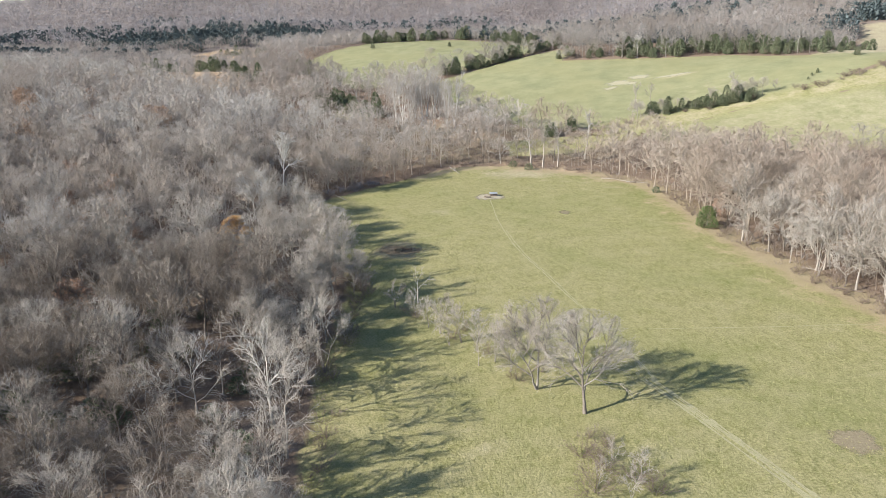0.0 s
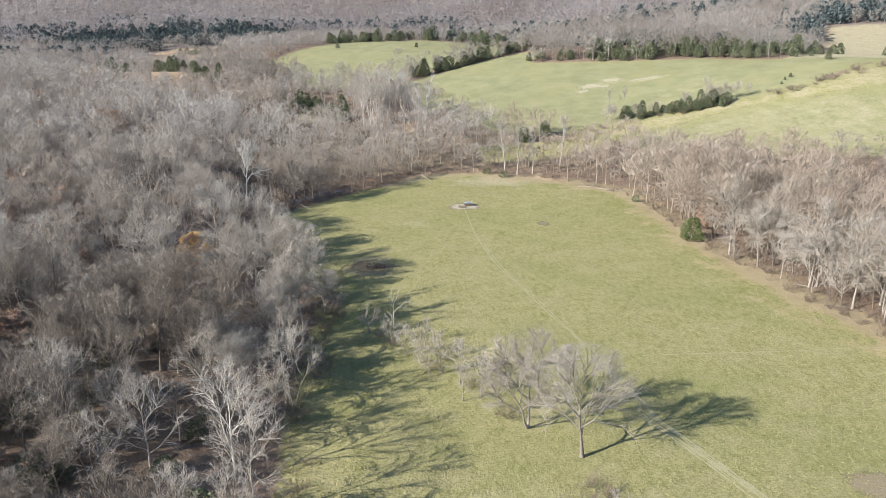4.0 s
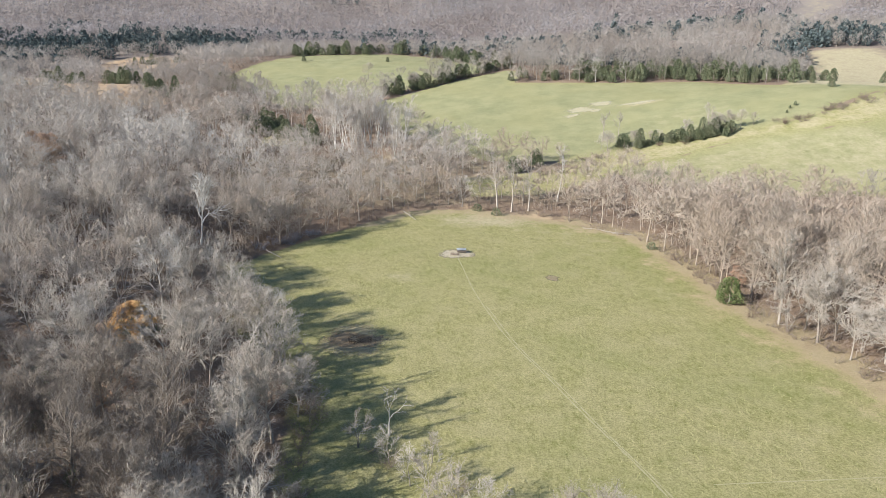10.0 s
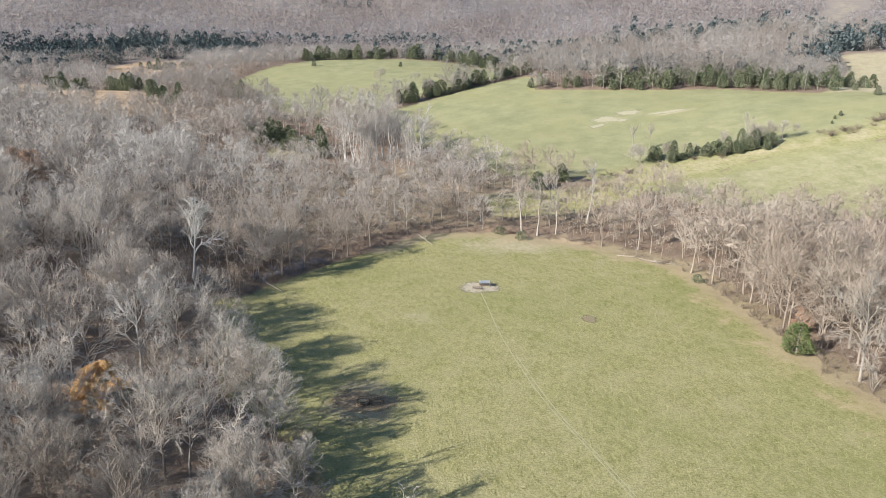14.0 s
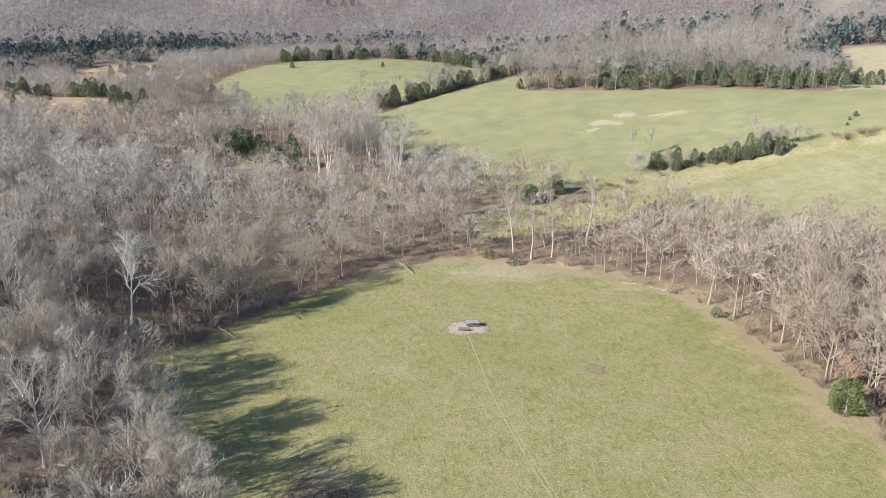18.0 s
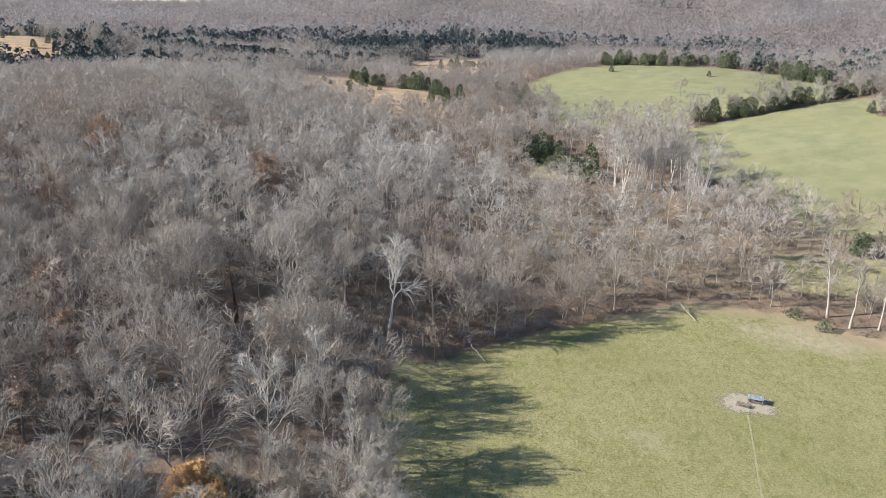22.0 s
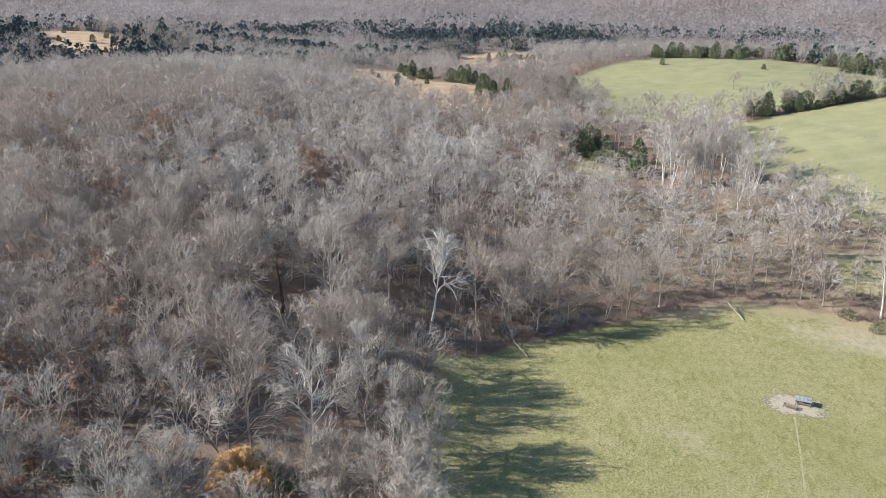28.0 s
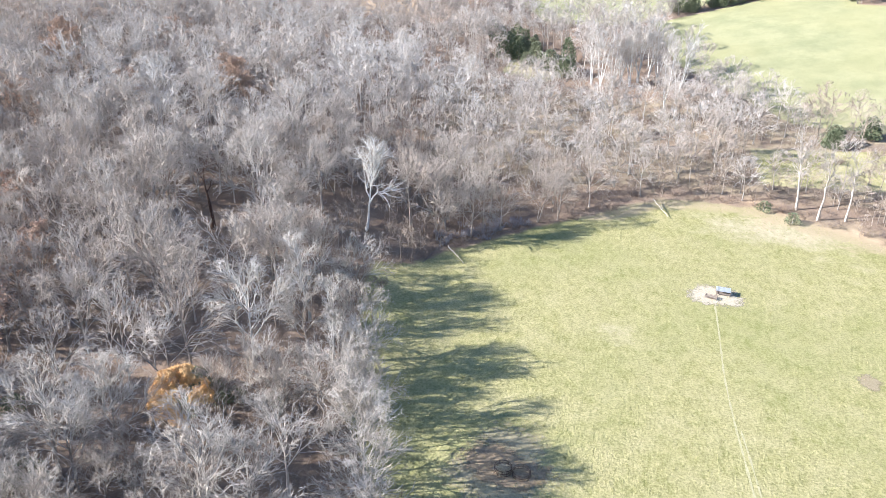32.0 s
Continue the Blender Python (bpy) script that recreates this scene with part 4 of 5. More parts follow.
CEDAR = "dark green conical red cedar"
rng = np.random.default_rng(44)
rows = (
    (((108, 226), (132, 214), (178, 196), (199, 162)), 48, 4.0, (0.7, 1.35), CEDAR + " in the row along the hill field"),
    (((84, 230), (88, 236), (110, 222)), 7, 2.0, (0.6, 0.9), CEDAR + " at the end of the tree line"),
    (((10, 238), (45, 254), (95, 282)), 30, 2.4, (0.6, 1.4), CEDAR + " in the hedge between two fields"),
    (((-35, 497), (50, 490), (96, 446), (108, 400)), 58, 6.0, (0.8, 1.5), CEDAR + " behind the far field"),
    (((-63, 205), (-52, 176), (-40, 156), (-31, 149), (-22, 144)), 26, 4.0, (0.75, 1.3), CEDAR + " in the meadow"),
    (((-90, 336), (-76, 300), (-70, 296)), 12, 5.0, (0.9, 1.35), CEDAR + " at the field corner"),
    (((-222, 444), (-190, 404), (-128, 306)), 28, 5.0, (0.9, 1.4), CEDAR + " above the dry grass slope"),
    (((-128, 300), (-112, 280), (-104, 262)), 8, 5.0, (0.8, 1.2), CEDAR + " on the dry grass slope"),
    (((26, 80), (31, 82), (56, 96)), 6, 1.5, (0.7, 1.0), CEDAR + " by the creek"),
    (((92, 104), (108, 100), (140, 96)), 34, 1.8, (0.45, 0.95), "bushy dark green cedar in the gully"),
    (((150, 225), (205, 205), (222, 178)), 46, 11.0, (0.7, 1.3), CEDAR + " among bare trees above the hill field"),
    (((150, 262), (225, 235), (262, 210)), 34, 16.0, (0.7, 1.3), CEDAR + " among bare trees above the hill field"),
    (((-520, 410), (-470, 370), (-410, 345)), 12, 16.0, (0.5, 1.0), CEDAR + " scattered on the dry slope"),
    (((-240, 410), (-190, 350), (-140, 270)), 9, 10.0, (0.35, 0.8), CEDAR + " scattered on the dry slope"),
    (((-160, 600), (-150, 560), (-140, 500)), 12, 12.0, (0.7, 1.1), CEDAR + " on the tawny slope"),
)
for line, count, spread, size, label in rows:
    xs, ys = along(line, count, rng, spread)
    for px, py in zip(xs, ys):
        plant(cedar_forms[rng.integers(0, 6)], float(px), float(py), rng.uniform(0, 6.28), rng.uniform(*size), label, "cedars", name="cedar_tree")
(tv, tf), (cv, cf) = cedar(330, 5.6, 2.8, 2600, 0.28, 0.34)
plant([("trunk", mesh_of("bush_trunk", tv, tf, BARK)), ("crown", mesh_of("bush_crown", cv, cf, BUSHY))], 51.5, -48.2, 0, 1.12,
      "rounded bright green evergreen bush at the pasture's edge", "", name="evergreen_bush", category="bush")

# evergreen undergrowth in the near wood
rng = np.random.default_rng(46)
low = []
for j in range(2):
    (tv, tf), (cv, cf) = cedar(335 + j, 2.6, 2.0, 560, 0.28, 0.35)
    low.append([("trunk", mesh_of("shrub_trunk", tv, tf, BARK)), ("crown", mesh_of("shrub_crown", cv, cf, NEEDLE))])
spots = [(rng.uniform(-118, -60), rng.uniform(-172, -100)) for _ in range(44)] + [(rng.uniform(-112, -62), rng.uniform(-100, -35)) for _ in range(14)]
spots += [(-72, -52), (-70.5, -50.5), (-73.5, -50), (53.5, -6), (16, 44.5), (21, 38.5), (-75.5, -50), (-76.5, -49)]
for j, (px, py) in enumerate(spots):
    plant(low[j % 2], px, py, j * 1.1, rng.uniform(0.8, 1.9) if j < 44 else rng.uniform(0.6, 1.2), "low dark evergreen shrub under the bare trees", "evergreen shrubs", name="evergreen_shrub", category="shrub")
lone = tree_meshes("lone_tree", grow(252, 11, 5.5, limbs=9, subs=6, shoots=6, twigs=4, clear=0.2, rise=0.8, width=0.09), BARK, TWIG)
plant(lone, 13, 338, 0.0, 1.0, "lone bare tree in the far field", "field trees")
for px, py, k in ((-27, 452, 0.7), (38, 425, 0.55), (70, 360, 0.6), (172, 105, 0.22), (176, 107, 0.3), (168, 101, 0.2), (207, 125, 0.6), (210, 143, 0.45), (222, 94, 0.8), (229, 92, 0.95), (235, 94, 0.8), (258, 91, 0.75)):
    plant(cedar_forms[1], px, py, px, k, "small dark cedar alone in the hill field", "field trees", name="cedar_tree")

# dark cedar stands among the far woods
x, y = scatter(21, 7.5, -760, 520, 200, 1000)
r, a = reach(x, y)
chance = np.random.default_rng(26).uniform(size=x.shape)
keep = (openness(x, y) < -3) & in_sight(x, y) & (stands(x, y) > chance) & (r > 400)
wood("far_cedars", x[keep], y[keep], cedar_far, 22, "dark cedar stands among the distant bare woods", (0.8, 1.5), NEEDLE_HAZED)


# cedars on the crests of the far ridge
x, y = scatter(23, 13.0, -460, 330, 1150, 1420)
crest = np.zeros(x.shape)
for cx, cy, rx, ry in ((-345, 1300, 70, 60), (140, 1270, 55, 35), (205, 1260, 60, 45), (-60, 1120, 45, 14), (60, 1180, 60, 12)):
    crest = np.maximum(crest, np.exp(-(((x - cx) / rx) ** 2) - ((y - cy) / ry) ** 2))
keep = crest > np.random.default_rng(24).uniform(0.25, 0.95, x.shape)
wood("ridge_cedars", x[keep], y[keep], cedar_far, 25, "dark cedars among the bare trees of the ridge", (0.9, 1.4), NEEDLE_HAZED)


def shrub(seed, tall, wide, stems, twigs, width=0.03):
    """A leafless many-stemmed shrub."""
    rng = np.random.default_rng(seed)
    a = rng.uniform(0, 2 * np.pi, stems)
    d = unit(np.c_[np.cos(a), np.sin(a), rng.uniform(0.5, 2.2, stems)])
    base = np.c_[np.cos(a), np.sin(a), np.zeros(stems)] * rng.uniform(0, wide * 0.35, stems)[:, None]
    length = tall * rng.uniform(0.6, 1.1, stems)
    stem = tubes(base - d * 0.1, base + d * length[:, None], np.full(stems, 0.03), np.full(stems, 0.008), 3)
    ta, td, tl = offshoots(base, d, length, twigs, rng, 0.9, 0.15, 0.15, (0.3, 0.6))
    ua, ud, ul = offshoots(ta, td, tl, 3, rng, 0.9, 0.1, 0.2, (0.4, 0.8))
    return stem, joined([slivers(ta, td, tl, np.full(len(ta), width * 1.3), rng), slivers(ua, ud, ul, np.full(len(ua), width), rng)])


BRUSH = bark("brush_stems", (0.17, 0.125, 0.10), (0.33, 0.26, 0.21), (0.20, 0.14, 0.11), (0.38, 0.31, 0.26), True, 0.4)
BRUSH_FAR = bark("undergrowth_stems", (0.17, 0.13, 0.105), (0.31, 0.25, 0.21), (0.18, 0.125, 0.10), (0.36, 0.30, 0.255), False, 0.4)
shrub_forms = []
for j, (tall, wide) in enumerate(((2.6, 2.2), (2.0, 2.0), (3.2, 2.6))):
    (sv, sf), (cv, cf) = shrub(340 + j, tall, wide, 16, 9)
    shrub_forms.append([("stem", mesh_of("shrub_stems", sv, sf, BRUSH)), ("crown", mesh_of("shrub_crown", cv, cf, BRUSH))])
rng = np.random.default_rng(51)
spots = [(-12, -155, 1.3), (-9, -158, 1.2), (-14.5, -152, 1.0), (-10, -150, 0.8), (-7.5, -161, 1.2), (-15, -160, 1.3), (-12, -147, 0.7),
         (-27, -110, 0.8), (-33, -99, 0.8), (-21.5, -118, 0.8), (-35, -95, 0.7), (-18.5, -128, 0.9), (-24, -107, 0.7), (-14, -126, 0.7), (20, 44.5, 0.8), (16.5, 46, 0.7), (22.5, 43, 0.6)]
for t in np.linspace(0, 1, 60):
    i = t * (len(PASTURE) - 3) + 1
    k = min(int(i), len(PASTURE) - 3)
    (ax, ay), (bx, by) = PASTURE[k], PASTURE[k + 1]
    px, py = ax + (bx - ax) * (i - k), ay + (by - ay) * (i - k)
    if py > -150:
        n = math.hypot(px, py + 60)
        spots.append((px * (1 + 2.0 / n) + rng.normal(0, 1.0), py + rng.normal(0, 1.2) + (1.5 if py > 10 else 0), rng.uniform(0.5, 1.0)))
for j in range(26):  # brush that breaks the western edge
    py = rng.uniform(-150, -30)
    px = float(np.interp(py, (-153, -120, -84, -64, -42, -5), (-49, -48, -43, -43, -55, -60)))
    spots.append((px + rng.normal(-1.2, 1.4), py, rng.uniform(0.6, 1.3)))
    if j % 3 == 0:
        plant(small_form[j % 2], px - rng.uniform(0.5, 3.5), py, rng.uniform(0, 6.28), rng.uniform(0.6, 0.95), "small bare tree at the wood's edge", "edge trees")
for j, (px, py, k) in enumerate(spots):
    plant(shrub_forms[j % 3], float(px), float(py), rng.uniform(0, 6.28), k, "leafless brown thicket shrub at the pasture's edge", "pasture shrubs", name="bare_shrub", category="shrub")

# low brush under the near woods
x, y = scatter(33, 5.0, -150, 100, -180, 80)
free = openness(x, y)
keep = (free < -1) & (free > -70) & in_sight(x, y)
ex, ey = scatter(35, 2.9, -75, 80, -175, 75)
strip = openness(ex, ey)
ok = (strip < -0.4) & (strip > -13) & in_sight(ex, ey) & (np.random.default_rng(36).uniform(size=ex.shape) < 0.75)
x, y = np.r_[x[keep], ex[ok]], np.r_[y[keep], ey[ok]]
brush_forms = []
for j in range(3):
    s, c = shrub(360 + j, 1.7, 2.2, 6, 4, 0.06)
    brush_forms.append(joined([s, c]))
wood("undergrowth", x, y, brush_forms, 34, "tangled brown leafless undergrowth on the wood floor", (0.5, 1.2), BRUSH_FAR)


ex, ey = scatter(37, 4.6, -110, 215, 70, 520)
near_field = np.maximum.reduce([depth_in(q, ex, ey) for q in (HILL_FIELD, BACK_FIELD, NEAR_HILL, MEADOW)])
ok = (near_field < -0.3) & (near_field > -12) & (openness(ex, ey) < -0.3) & in_sight(ex, ey) & ((ey > 110) | (ex > 75))
edge_forms = []
for j in range(2):
    st, cr = shrub(366 + j, 2.4, 3.0, 5, 3, 0.14)
    edge_forms.append(joined([st, cr]))
wood("field_edge_brush", ex[ok], ey[ok], edge_forms, 38, "grey-brown leafless brush along the hill fields", (0.7, 1.5), BRUSH_FAR)
# bluish brambles at the corner of the pasture
BRAMBLE = bark("bramble_stems", (0.20, 0.185, 0.19), (0.36, 0.34, 0.35), (0.24, 0.215, 0.22), (0.40, 0.38, 0.39), True)
rng = np.random.default_rng(57)
bramble_forms = []
for j in range(2):
    (sv, sf), (cv, cf) = shrub(370 + j, 1.5, 2.4, 18, 9, 0.04)
    bramble_forms.append([("stem", mesh_of("bramble_stems", sv, sf, BRAMBLE)), ("crown", mesh_of("bramble_crown", cv, cf, BRAMBLE))])
xs, ys = along(((-55, 12), (-45, 21), (-37, 27)), 26, rng, 1.6)
for px, py in zip(xs, ys):
    plant(bramble_forms[rng.integers(0, 2)], float(px), float(py), rng.uniform(0, 6.28), rng.uniform(0.7, 1.2), "low bluish-grey bramble thicket at the pasture corner", "brambles",
          name="bramble_bush", category="shrub")
rng = np.random.default_rng(53)
for line, count, spread in ((((64, 92), (94, 97), (126, 95), (172, 90), (215, 98)), 40, 1.8), (((12, 240), (50, 256), (94, 280)), 22, 2.0), (((20, 74), (45, 74), (75, 86)), 12, 3.0)):
    xs, ys = along(line, count, rng, spread)
    for px, py in zip(xs, ys):
        plant(shrub_forms[rng.integers(0, 3)], float(px), float(py), rng.uniform(0, 6.28), rng.uniform(0.6, 1.3), "leafless grey-brown shrub along the field boundary", "boundary shrubs",
              name="bare_shrub", category="shrub")


# ---------------------------------------------------------------- things in the pasture
def ribbon(name, points, width, material, label, seed, lift=0.022):
    """A trodden strip of uneven width laid on the ground."""
    rng = np.random.default_rng(seed)
    p = np.array(points, float)
    seg = np.linalg.norm(np.diff(p, axis=0), axis=1)
    cum = np.r_[0, np.cumsum(seg)]
    s = np.arange(0, cum[-1], 0.8)
    x, y = np.interp(s, cum, p[:, 0]), np.interp(s, cum, p[:, 1])
    for _ in range(14):
        x[1:-1] = (x[:-2] + x[1:-1] * 2 + x[2:]) / 4
        y[1:-1] = (y[:-2] + y[1:-1] * 2 + y[2:]) / 4
    x, y = x + np.sin(s / 5.0) * 0.12, y
    d = unit(np.c_[np.gradient(x), np.gradient(y)])
    w = width * (0.5 + 0.16 * np.sin(s * 1.3) + rng.uniform(-0.16, 0.16, len(s)))
    w[0] = w[-1] = 0.03
    left = np.c_[x - d[:, 1] * w, y + d[:, 0] * w]
    w = w * rng.uniform(0.75, 1.2, len(s))
    right = np.c_[x + d[:, 1] * w, y - d[:, 0] * w]
    q = np.concatenate([left, right])
    v = np.c_[q, height(q[:, 0], q[:, 1]) + lift]
    n = len(s)
    i = np.arange(n - 1)
    return tagged(new(name, mesh_of(name, v, np.c_[i + n, i + n + 1, i + 1, i], material)), label, "path", kind="structure")


TRAIL = ((-1.6, -4), (-2.3, -12), (-3.2, -25), (-4.0, -40), (-3.9, -52), (-3.0, -65), (-1.8, -75), (-0.5, -86), (0.8, -97), (2.2, -110), (3.4, -122), (4.0, -133))
ribbon("cattle_path", TRAIL, 0.26, TRACK, "narrow pale path trodden through the pasture", 61)
ribbon("cattle_path", [(px + 0.9 + 0.004 * py, py) for px, py in TRAIL[3:]], 0.22, TRACK, "faint second trodden line beside the path", 62, 0.03)
WORN = ((2.6, -131), (5.0, -140), (7.5, -149), (10.2, -160), (13, -175), (18, -200))
for j, (off, first, last, wide) in enumerate(((-0.75, 0, 5, 0.35), (-0.3, 0, 3, 0.3), (0.0, 1, 6, 0.4), (0.4, 0, 4, 0.28), (0.8, 0, 6, 0.42), (0.55, 2, 6, 0.25), (-0.5, 3, 6, 0.3))):
    ribbon("worn_track", [(px + off, py + off * 0.4) for px, py in WORN[first:last]], wide, TRACK, "worn pale streak of the broad track in the pasture", 130 + j, 0.022 + 0.005 * j)
ribbon("cattle_path", ((10, -111.6), (25, -113.4), (38, -114.9), (48, -115.6), (58, -117.2)), 0.22, TRACK, "thin pale path crossing the pasture", 64, 0.036)


def patch(name, x, y, rx, ry, material, label, seed, lift=0.028, grain=0.18):
    """A bare spot with a ragged outline, a little raised in the middle."""
    rng = np.random.default_rng(seed)
    n = 72
    a = np.linspace(0, 2 * np.pi, n, endpoint=False)
    k = 1 + sum(grain / (j + 1) * np.sin(a * (j + 2) + rng.uniform(0, 6.28)) for j in range(9)) * 0.6
    rings = [np.c_[x + np.cos(a) * rx * k * s, y + np.sin(a) * ry * k * s, np.full(n, lift + h)] for s, h in ((1, 0), (0.6, 0.012), (0.3, 0.018))]
    v = np.concatenate(rings + [np.array([[x, y, lift + 0.018]])])
    v[:, 2] += height(v[:, 0], v[:, 1])
    j = np.arange(n)
    q = np.concatenate([np.c_[j, (j + 1) % n, (j + 1) % n + n, j + n], np.c_[j + n, (j + 1) % n + n, (j + 1) % n + 2 * n, j + 2 * n]])
    cap = np.c_[j + 2 * n, (j + 1) % n + 2 * n, np.full(n, 3 * n)]
    tri = np.concatenate([q[:, :3], q[:, [0, 2, 3]], cap])
    me = mesh_of(name, v, tri, material)
    me.attributes.new("fade", "FLOAT", "POINT").data.foreach_set("value", np.repeat((0.0, 0.8, 1.4, 1.4), (n, n, n, 1)).astype(np.float32))
    return tagged(new(name, me), label, "bare ground", kind="structure")


patch("bare_patch", -1.0, -0.4, 5.4, 5.6, BARE, "pale trampled earth round the feeder", 71)
patch("bare_patch", 24.5, -153.5, 4.5, 3.8, WORN_SPOT, "round worn bare spot in the grass", 76)
patch("bare_patch", 17.7, -24.4, 2.3, 2.6, WORN_SPOT, "round pale bare spot in the grass", 72)
for j, (px, py, rx, ry) in enumerate(((98, 163, 8, 3.6), (111, 168, 7, 3.0), (91, 156, 4, 2.2), (127, 160, 9, 2.2), (104, 159, 4, 1.8))):
    patch("bare_patch", px, py, rx * 1.2, ry * 1.3, STONY, "pale stony bare soil in the hill field", 140 + j, lift=0.06, grain=0.35)
patch("hay_patch", -34.2, -53.4, 9.5, 8.5, HAYTHIN, "pale scattered hay and worn grass", 77, grain=0.3)
patch("hay_patch", -34.2, -53.4, 6.4, 5.0, HAYMUCK, "dark trampled old hay and mud", 73, lift=0.05, grain=0.3)


def bar(a, b, r, sides=8):
    v, f = tubes(np.array([a], float), np.array([b], float), np.array([float(r)]), np.array([float(r)]), sides)
    n = sides
    caps = [[0, j + 1, j] for j in range(1, n - 1)] + [[n, n + j, n + j + 1] for j in range(1, n - 1)]
    return v, np.concatenate([f, np.array(caps)])


def box(sx, sy, sz, bevel=0.02):
    bm = bmesh.new()
    bmesh.ops.create_cube(bm, size=1, matrix=Matrix.Diagonal((sx, sy, sz, 1)))
    bmesh.ops.bevel(bm, geom=bm.edges, offset=bevel, segments=1, affect="EDGES")
    return bm


def placed(ob, x, y, z, turn=(0, 0, 0)):
    ob.location, ob.rotation_euler = (x, y, z), turn
    return ob


feeder = thing("feeder", 0.4, 0.3, "low cattle feeder with pale grey metal roof on wooden posts", "feeder", z=0.05)
feeder.rotation_euler.z = radians(-8)
feeder.scale = (0.84, 0.9, 0.76)
roof = bmesh.new()
cols = 25
for j in range(cols):
    for s in (-0.95, 0.95):
        roof.verts.new((-1.55 + 3.1 * j / (cols - 1), s, (0.03 if j % 2 else 0.0)))
roof.verts.ensure_lookup_table()
for j in range(cols - 1):
    roof.faces.new([roof.verts[k] for k in (2 * j, 2 * j + 2, 2 * j + 3, 2 * j + 1)])
bmesh.ops.solidify(roof, geom=roof.faces[:], thickness=0.012)
placed(part("roof", solid("roof", roof, SHEET), feeder, "corrugated pale grey metal roof"), 0, 0, 1.32, (radians(6), 0, 0))
for sx in (-1.4, 1.4):
    for sy in (-0.8, 0.8):
        v, f = bar((sx, sy, -0.15), (sx, sy, 1.27 + 0.1 * sy), 0.07)
        part("post", mesh_of("post", v, f, PLANK), feeder)
for sy in (-0.8, 0.8):
    placed(part("beam", solid("beam", box(3.0, 0.09, 0.12), PLANK), feeder), 0, sy, 1.22 + 0.1 * sy)
trough = placed(part("trough", solid("trough", box(2.5, 1.1, 0.05), PLANK), feeder, "dark wooden feed trough"), 0, 0, 0.30)
for sy in (-0.55, 0.55):
    placed(part("trough_side", solid("trough_side", box(2.5, 0.06, 0.35), PLANK), trough), 0, sy, 0.15)
for sx in (-1.22, 1.22):
    placed(part("trough_end", solid("trough_end", box(0.06, 1.04, 0.35), PLANK), trough), sx, 0, 0.15)

bunk = thing("feed_bunk", -1.9, -1.6, "low weathered wooden feed bunk with open slats", "feed bunk", z=0.05)
bunk.rotation_euler.z = radians(-20)
for sx in (-1.0, 1.0):
    for sy in (-0.4, 0.4):
        placed(part("leg", solid("leg", box(0.09, 0.09, 0.62), PLANK), bunk), sx, sy, 0.26)
for sy in (-0.4, 0.4):
    for h in (0.32, 0.5):
        placed(part("side_rail", solid("side_rail", box(2.2, 0.04, 0.12), PLANK), bunk), 0, sy + 0.06 * (1 if sy > 0 else -1), h)
placed(part("tray", solid("tray", box(2.0, 0.76, 0.05), PLANK), bunk), 0, 0, 0.26)
for sx in (-1.06, 1.06):
    placed(part("end_rail", solid("end_rail", box(0.04, 0.86, 0.14), PLANK), bunk), sx, 0, 0.42)


def hay_ring(x, y, tilt, label):
    """A round steel feeder: three hoops and the uprights between them."""
    ring = thing("hay_ring", x, y, label, "hay feeder", "hay rings", z=0.07)
    ring.rotation_euler = tilt
    a = np.linspace(0, 2 * np.pi, 33)
    for h in (0.06, 0.4, 0.8):
        p = np.c_[np.cos(a) * 1.1, np.sin(a) * 1.1, np.full(33, h)]
        v, f = tubes(p[:-1], p[1:], np.full(32, 0.035), np.full(32, 0.035), 6)
        part("hoop", mesh_of("hoop", v, f, RUST), ring)
    post = mesh_of("upright", *bar((0, 0, 0.04), (0, 0, 0.82), 0.03), RUST)
    for j in range(12):
        b = j * math.pi / 6
        placed(part("upright", post, ring), math.cos(b) * 1.1, math.sin(b) * 1.1, 0)
    return ring


hay_ring(-34.0, -54.2, (0, 0, 0), "rusty round hay ring holding loose hay")
hay_ring(-31.7, -54.5, (radians(4), 0, 0.4), "empty rusty round hay ring")
rng = np.random.default_rng(81)
n = 700
q = rng.normal(0, 1, (n, 2)) * (0.5, 0.5)
pile = np.c_[q, 0.15 + 0.55 * np.exp(-(q ** 2).sum(1) * 1.2) * rng.uniform(0.3, 1, n)]
v, f = slivers(pile, unit(rng.normal(0, 1, (n, 3)) * (1, 1, 0.4)), rng.uniform(0.2, 0.5, n), np.full(n, 0.06), rng)
heap = tagged(new("hay_heap", mesh_of("hay_heap", v, f, HAY)), "loose pale hay left inside the ring", "hay", kind="stuff")
heap.location = (-34.0, -54.2, 0.07)


def pipe(p, r, sides):
    """One bent tube along the points p, closed at both ends."""
    d = unit(np.gradient(p, axis=0))
    u = unit(np.cross(d, UP + np.array((0.01, 0.02, 0))))
    w = np.cross(d, u)
    a = np.arange(sides) * 2 * np.pi / sides
    v = (p[:, None] + (u[:, None] * np.cos(a)[None, :, None] + w[:, None] * np.sin(a)[None, :, None]) * r[:, None, None]).reshape(-1, 3)
    f = []
    for i in range(len(p) - 1):
        for j in range(sides):
            k = (j + 1) % sides
            f += [[i * sides + j, i * sides + k, (i + 1) * sides + k], [i * sides + j, (i + 1) * sides + k, (i + 1) * sides + j]]
    m = (len(p) - 1) * sides
    f += [[0, j + 1, j] for j in range(1, sides - 1)] + [[m, m + j, m + j + 1] for j in range(1, sides - 1)]
    return v, np.array(f)


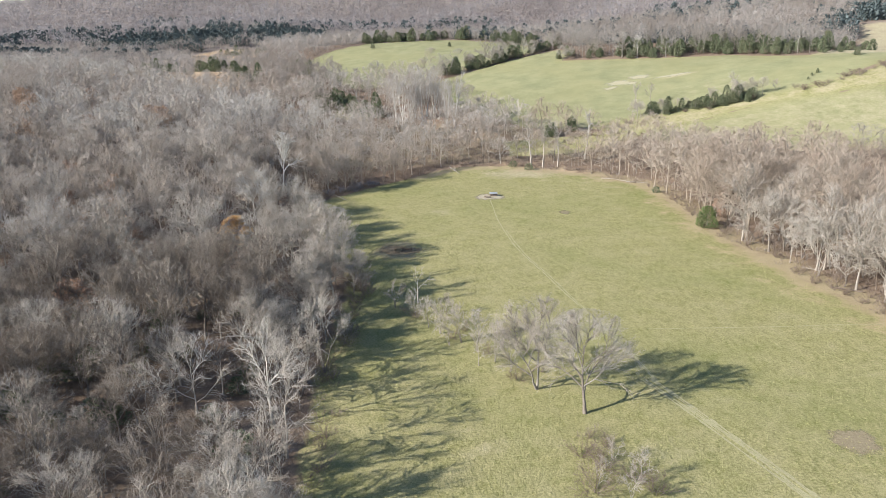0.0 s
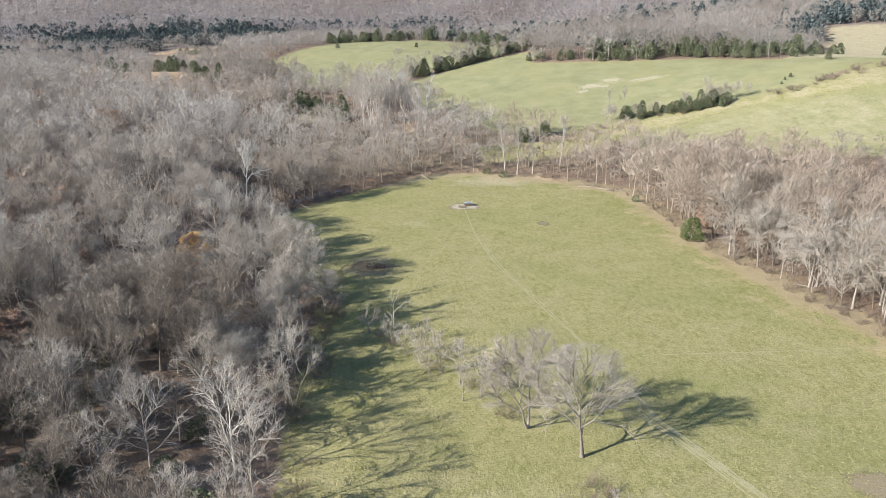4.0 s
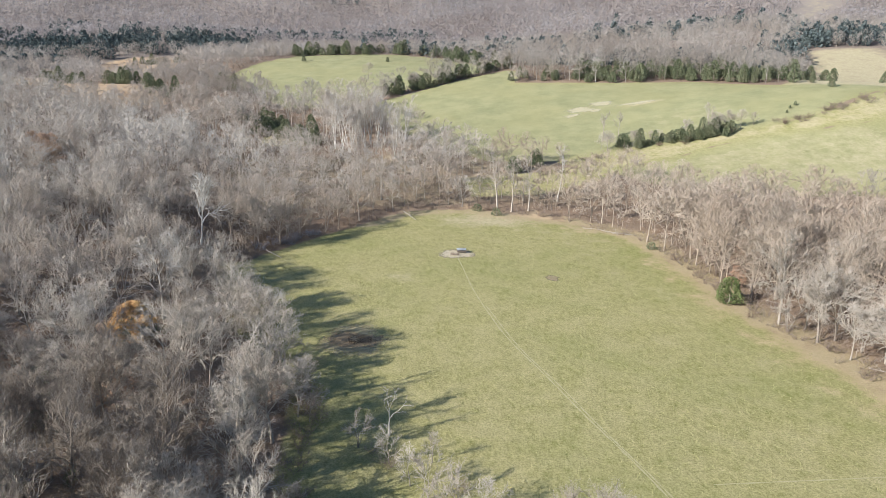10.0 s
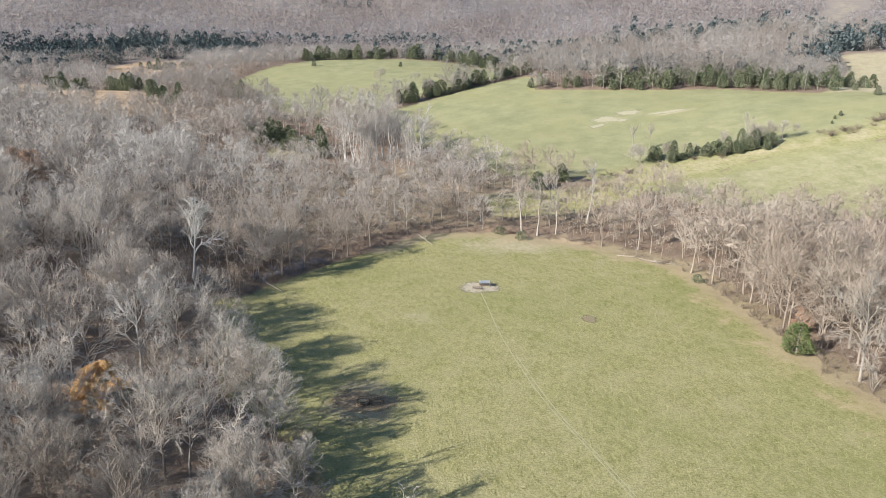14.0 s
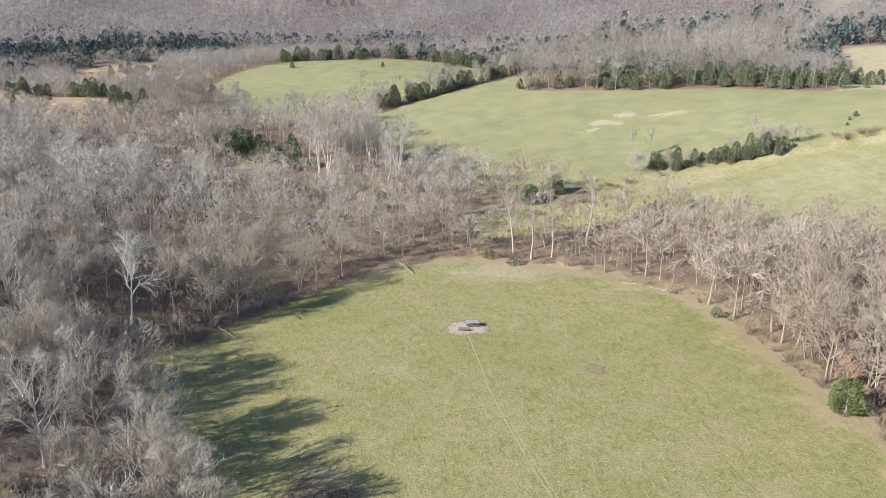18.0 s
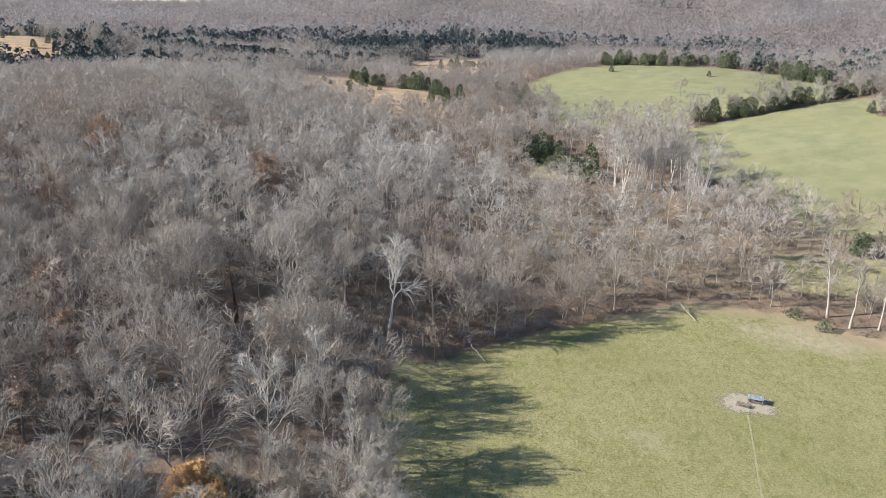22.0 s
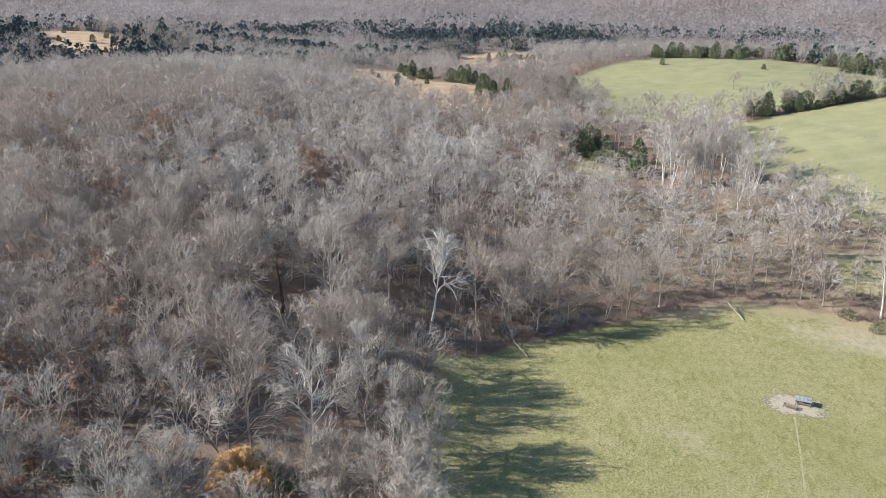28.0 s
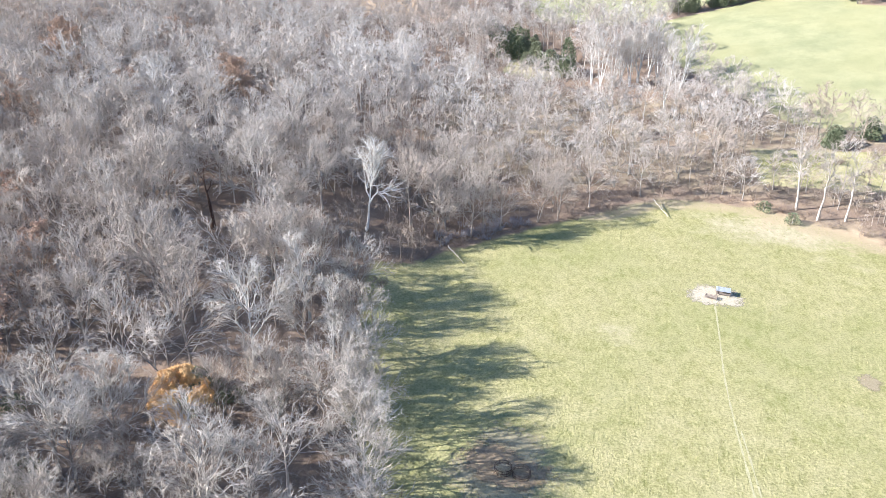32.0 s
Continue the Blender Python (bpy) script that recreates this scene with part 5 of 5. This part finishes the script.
def fallen(x0, y0, x1, y1, r, material, label, seed, raised=0.0):
    """A fallen trunk with the stubs of its limbs."""
    rng = np.random.default_rng(seed)
    log = thing("fallen_log", x0, y0, label, "log", "fallen logs")
    n = 9
    t = np.linspace(0, 1, n)
    p = np.c_[(x1 - x0) * t, (y1 - y0) * t, r * 0.8 + raised * (1 - t)]
    p[1:-1, :2] += rng.normal(0, 0.12, (n - 2, 2))
    rr = r * (1 - 0.5 * t)
    v, f = pipe(p, rr, 8)
    part("trunk", mesh_of("log_trunk", v, f, material), log)
    for j in range(5):
        k = rng.integers(2, n)
        d = unit(rng.normal(0, 1, 3) + np.array((0, 0, 0.6)))
        v, f = tubes(p[k:k + 1], p[k:k + 1] + d * rng.uniform(0.8, 2.0), np.array([r * 0.35]), np.array([r * 0.1]), 5)
        part("stub", mesh_of("log_stub", v, f, material), log)
    return log


fallen(-9.0, 43.5, -6.2, 36, 0.11, LIGHT, "pale fallen trunk lying from the creek trees into the pasture", 91, 1.2)
fallen(-51.8, 9.5, -47.8, 3.4, 0.10, LIGHT, "pale fallen trunk at the wood's edge", 92, 0.8)
fallen(43, 19, 48, 16, 0.12, LIGHT, "grey fallen limb at the pasture's edge", 93)
fallen(-54, 9, -56, -1, 0.15, PLANK, "dark fallen limb in the grass", 94)
fallen(57, -97, 62, -101, 0.2, PLANK, "grey fallen limb at the pasture's edge", 95)

for j, (px, py, qx, qy, r) in enumerate(((48.5, 13.0, 52.5, 10.2, 0.14), (49.5, 11.2, 54.0, 10.6, 0.12), (51.0, 12.6, 50.2, 8.6, 0.10), (52.5, 9.0, 56.0, 8.2, 0.13), (47.5, 14.8, 50.0, 12.2, 0.09),
                                        (55, -62, 58.5, -64, 0.12), (56.5, -70, 60, -68, 0.1), (58, -84, 61, -87, 0.13))):
    fallen(px, py, qx, qy, r, LIGHT, "grey fallen limb at the pasture's edge", 150 + j, 0.15)

# grass tufts that catch the low light
rng = np.random.default_rng(99)
n = 26000
tx, ty = rng.uniform(-62, 62, n), rng.uniform(-190, 48, n)
ok = depth_in(PASTURE, tx, ty) > 0.5
tx, ty = tx[ok], ty[ok]
n = len(tx)
base = np.c_[tx, ty, height(tx, ty) + 0.01]
blades = []
for j in range(3):
    d = unit(rng.normal(0, 0.5, (n, 3)) + UP)
    blades.append(slivers(base + rng.normal(0, 0.06, (n, 3)) * (1, 1, 0), d, rng.uniform(0.1, 0.28, n), np.full(n, 0.11), rng))
v, f = joined(blades)
k = Nodes("grass_tufts")
isle = k.node("NewGeometry").outputs["Random Per Island"]
TUFT = k.finish(k.mix(isle, (0.18, 0.182, 0.066), (0.35, 0.31, 0.15)), 0.9, spec=0.05)
tagged(new("grass_tufts", mesh_of("grass_tufts", v, f, TUFT)), "tufts of winter pasture grass, green and straw", "grass", kind="stuff")
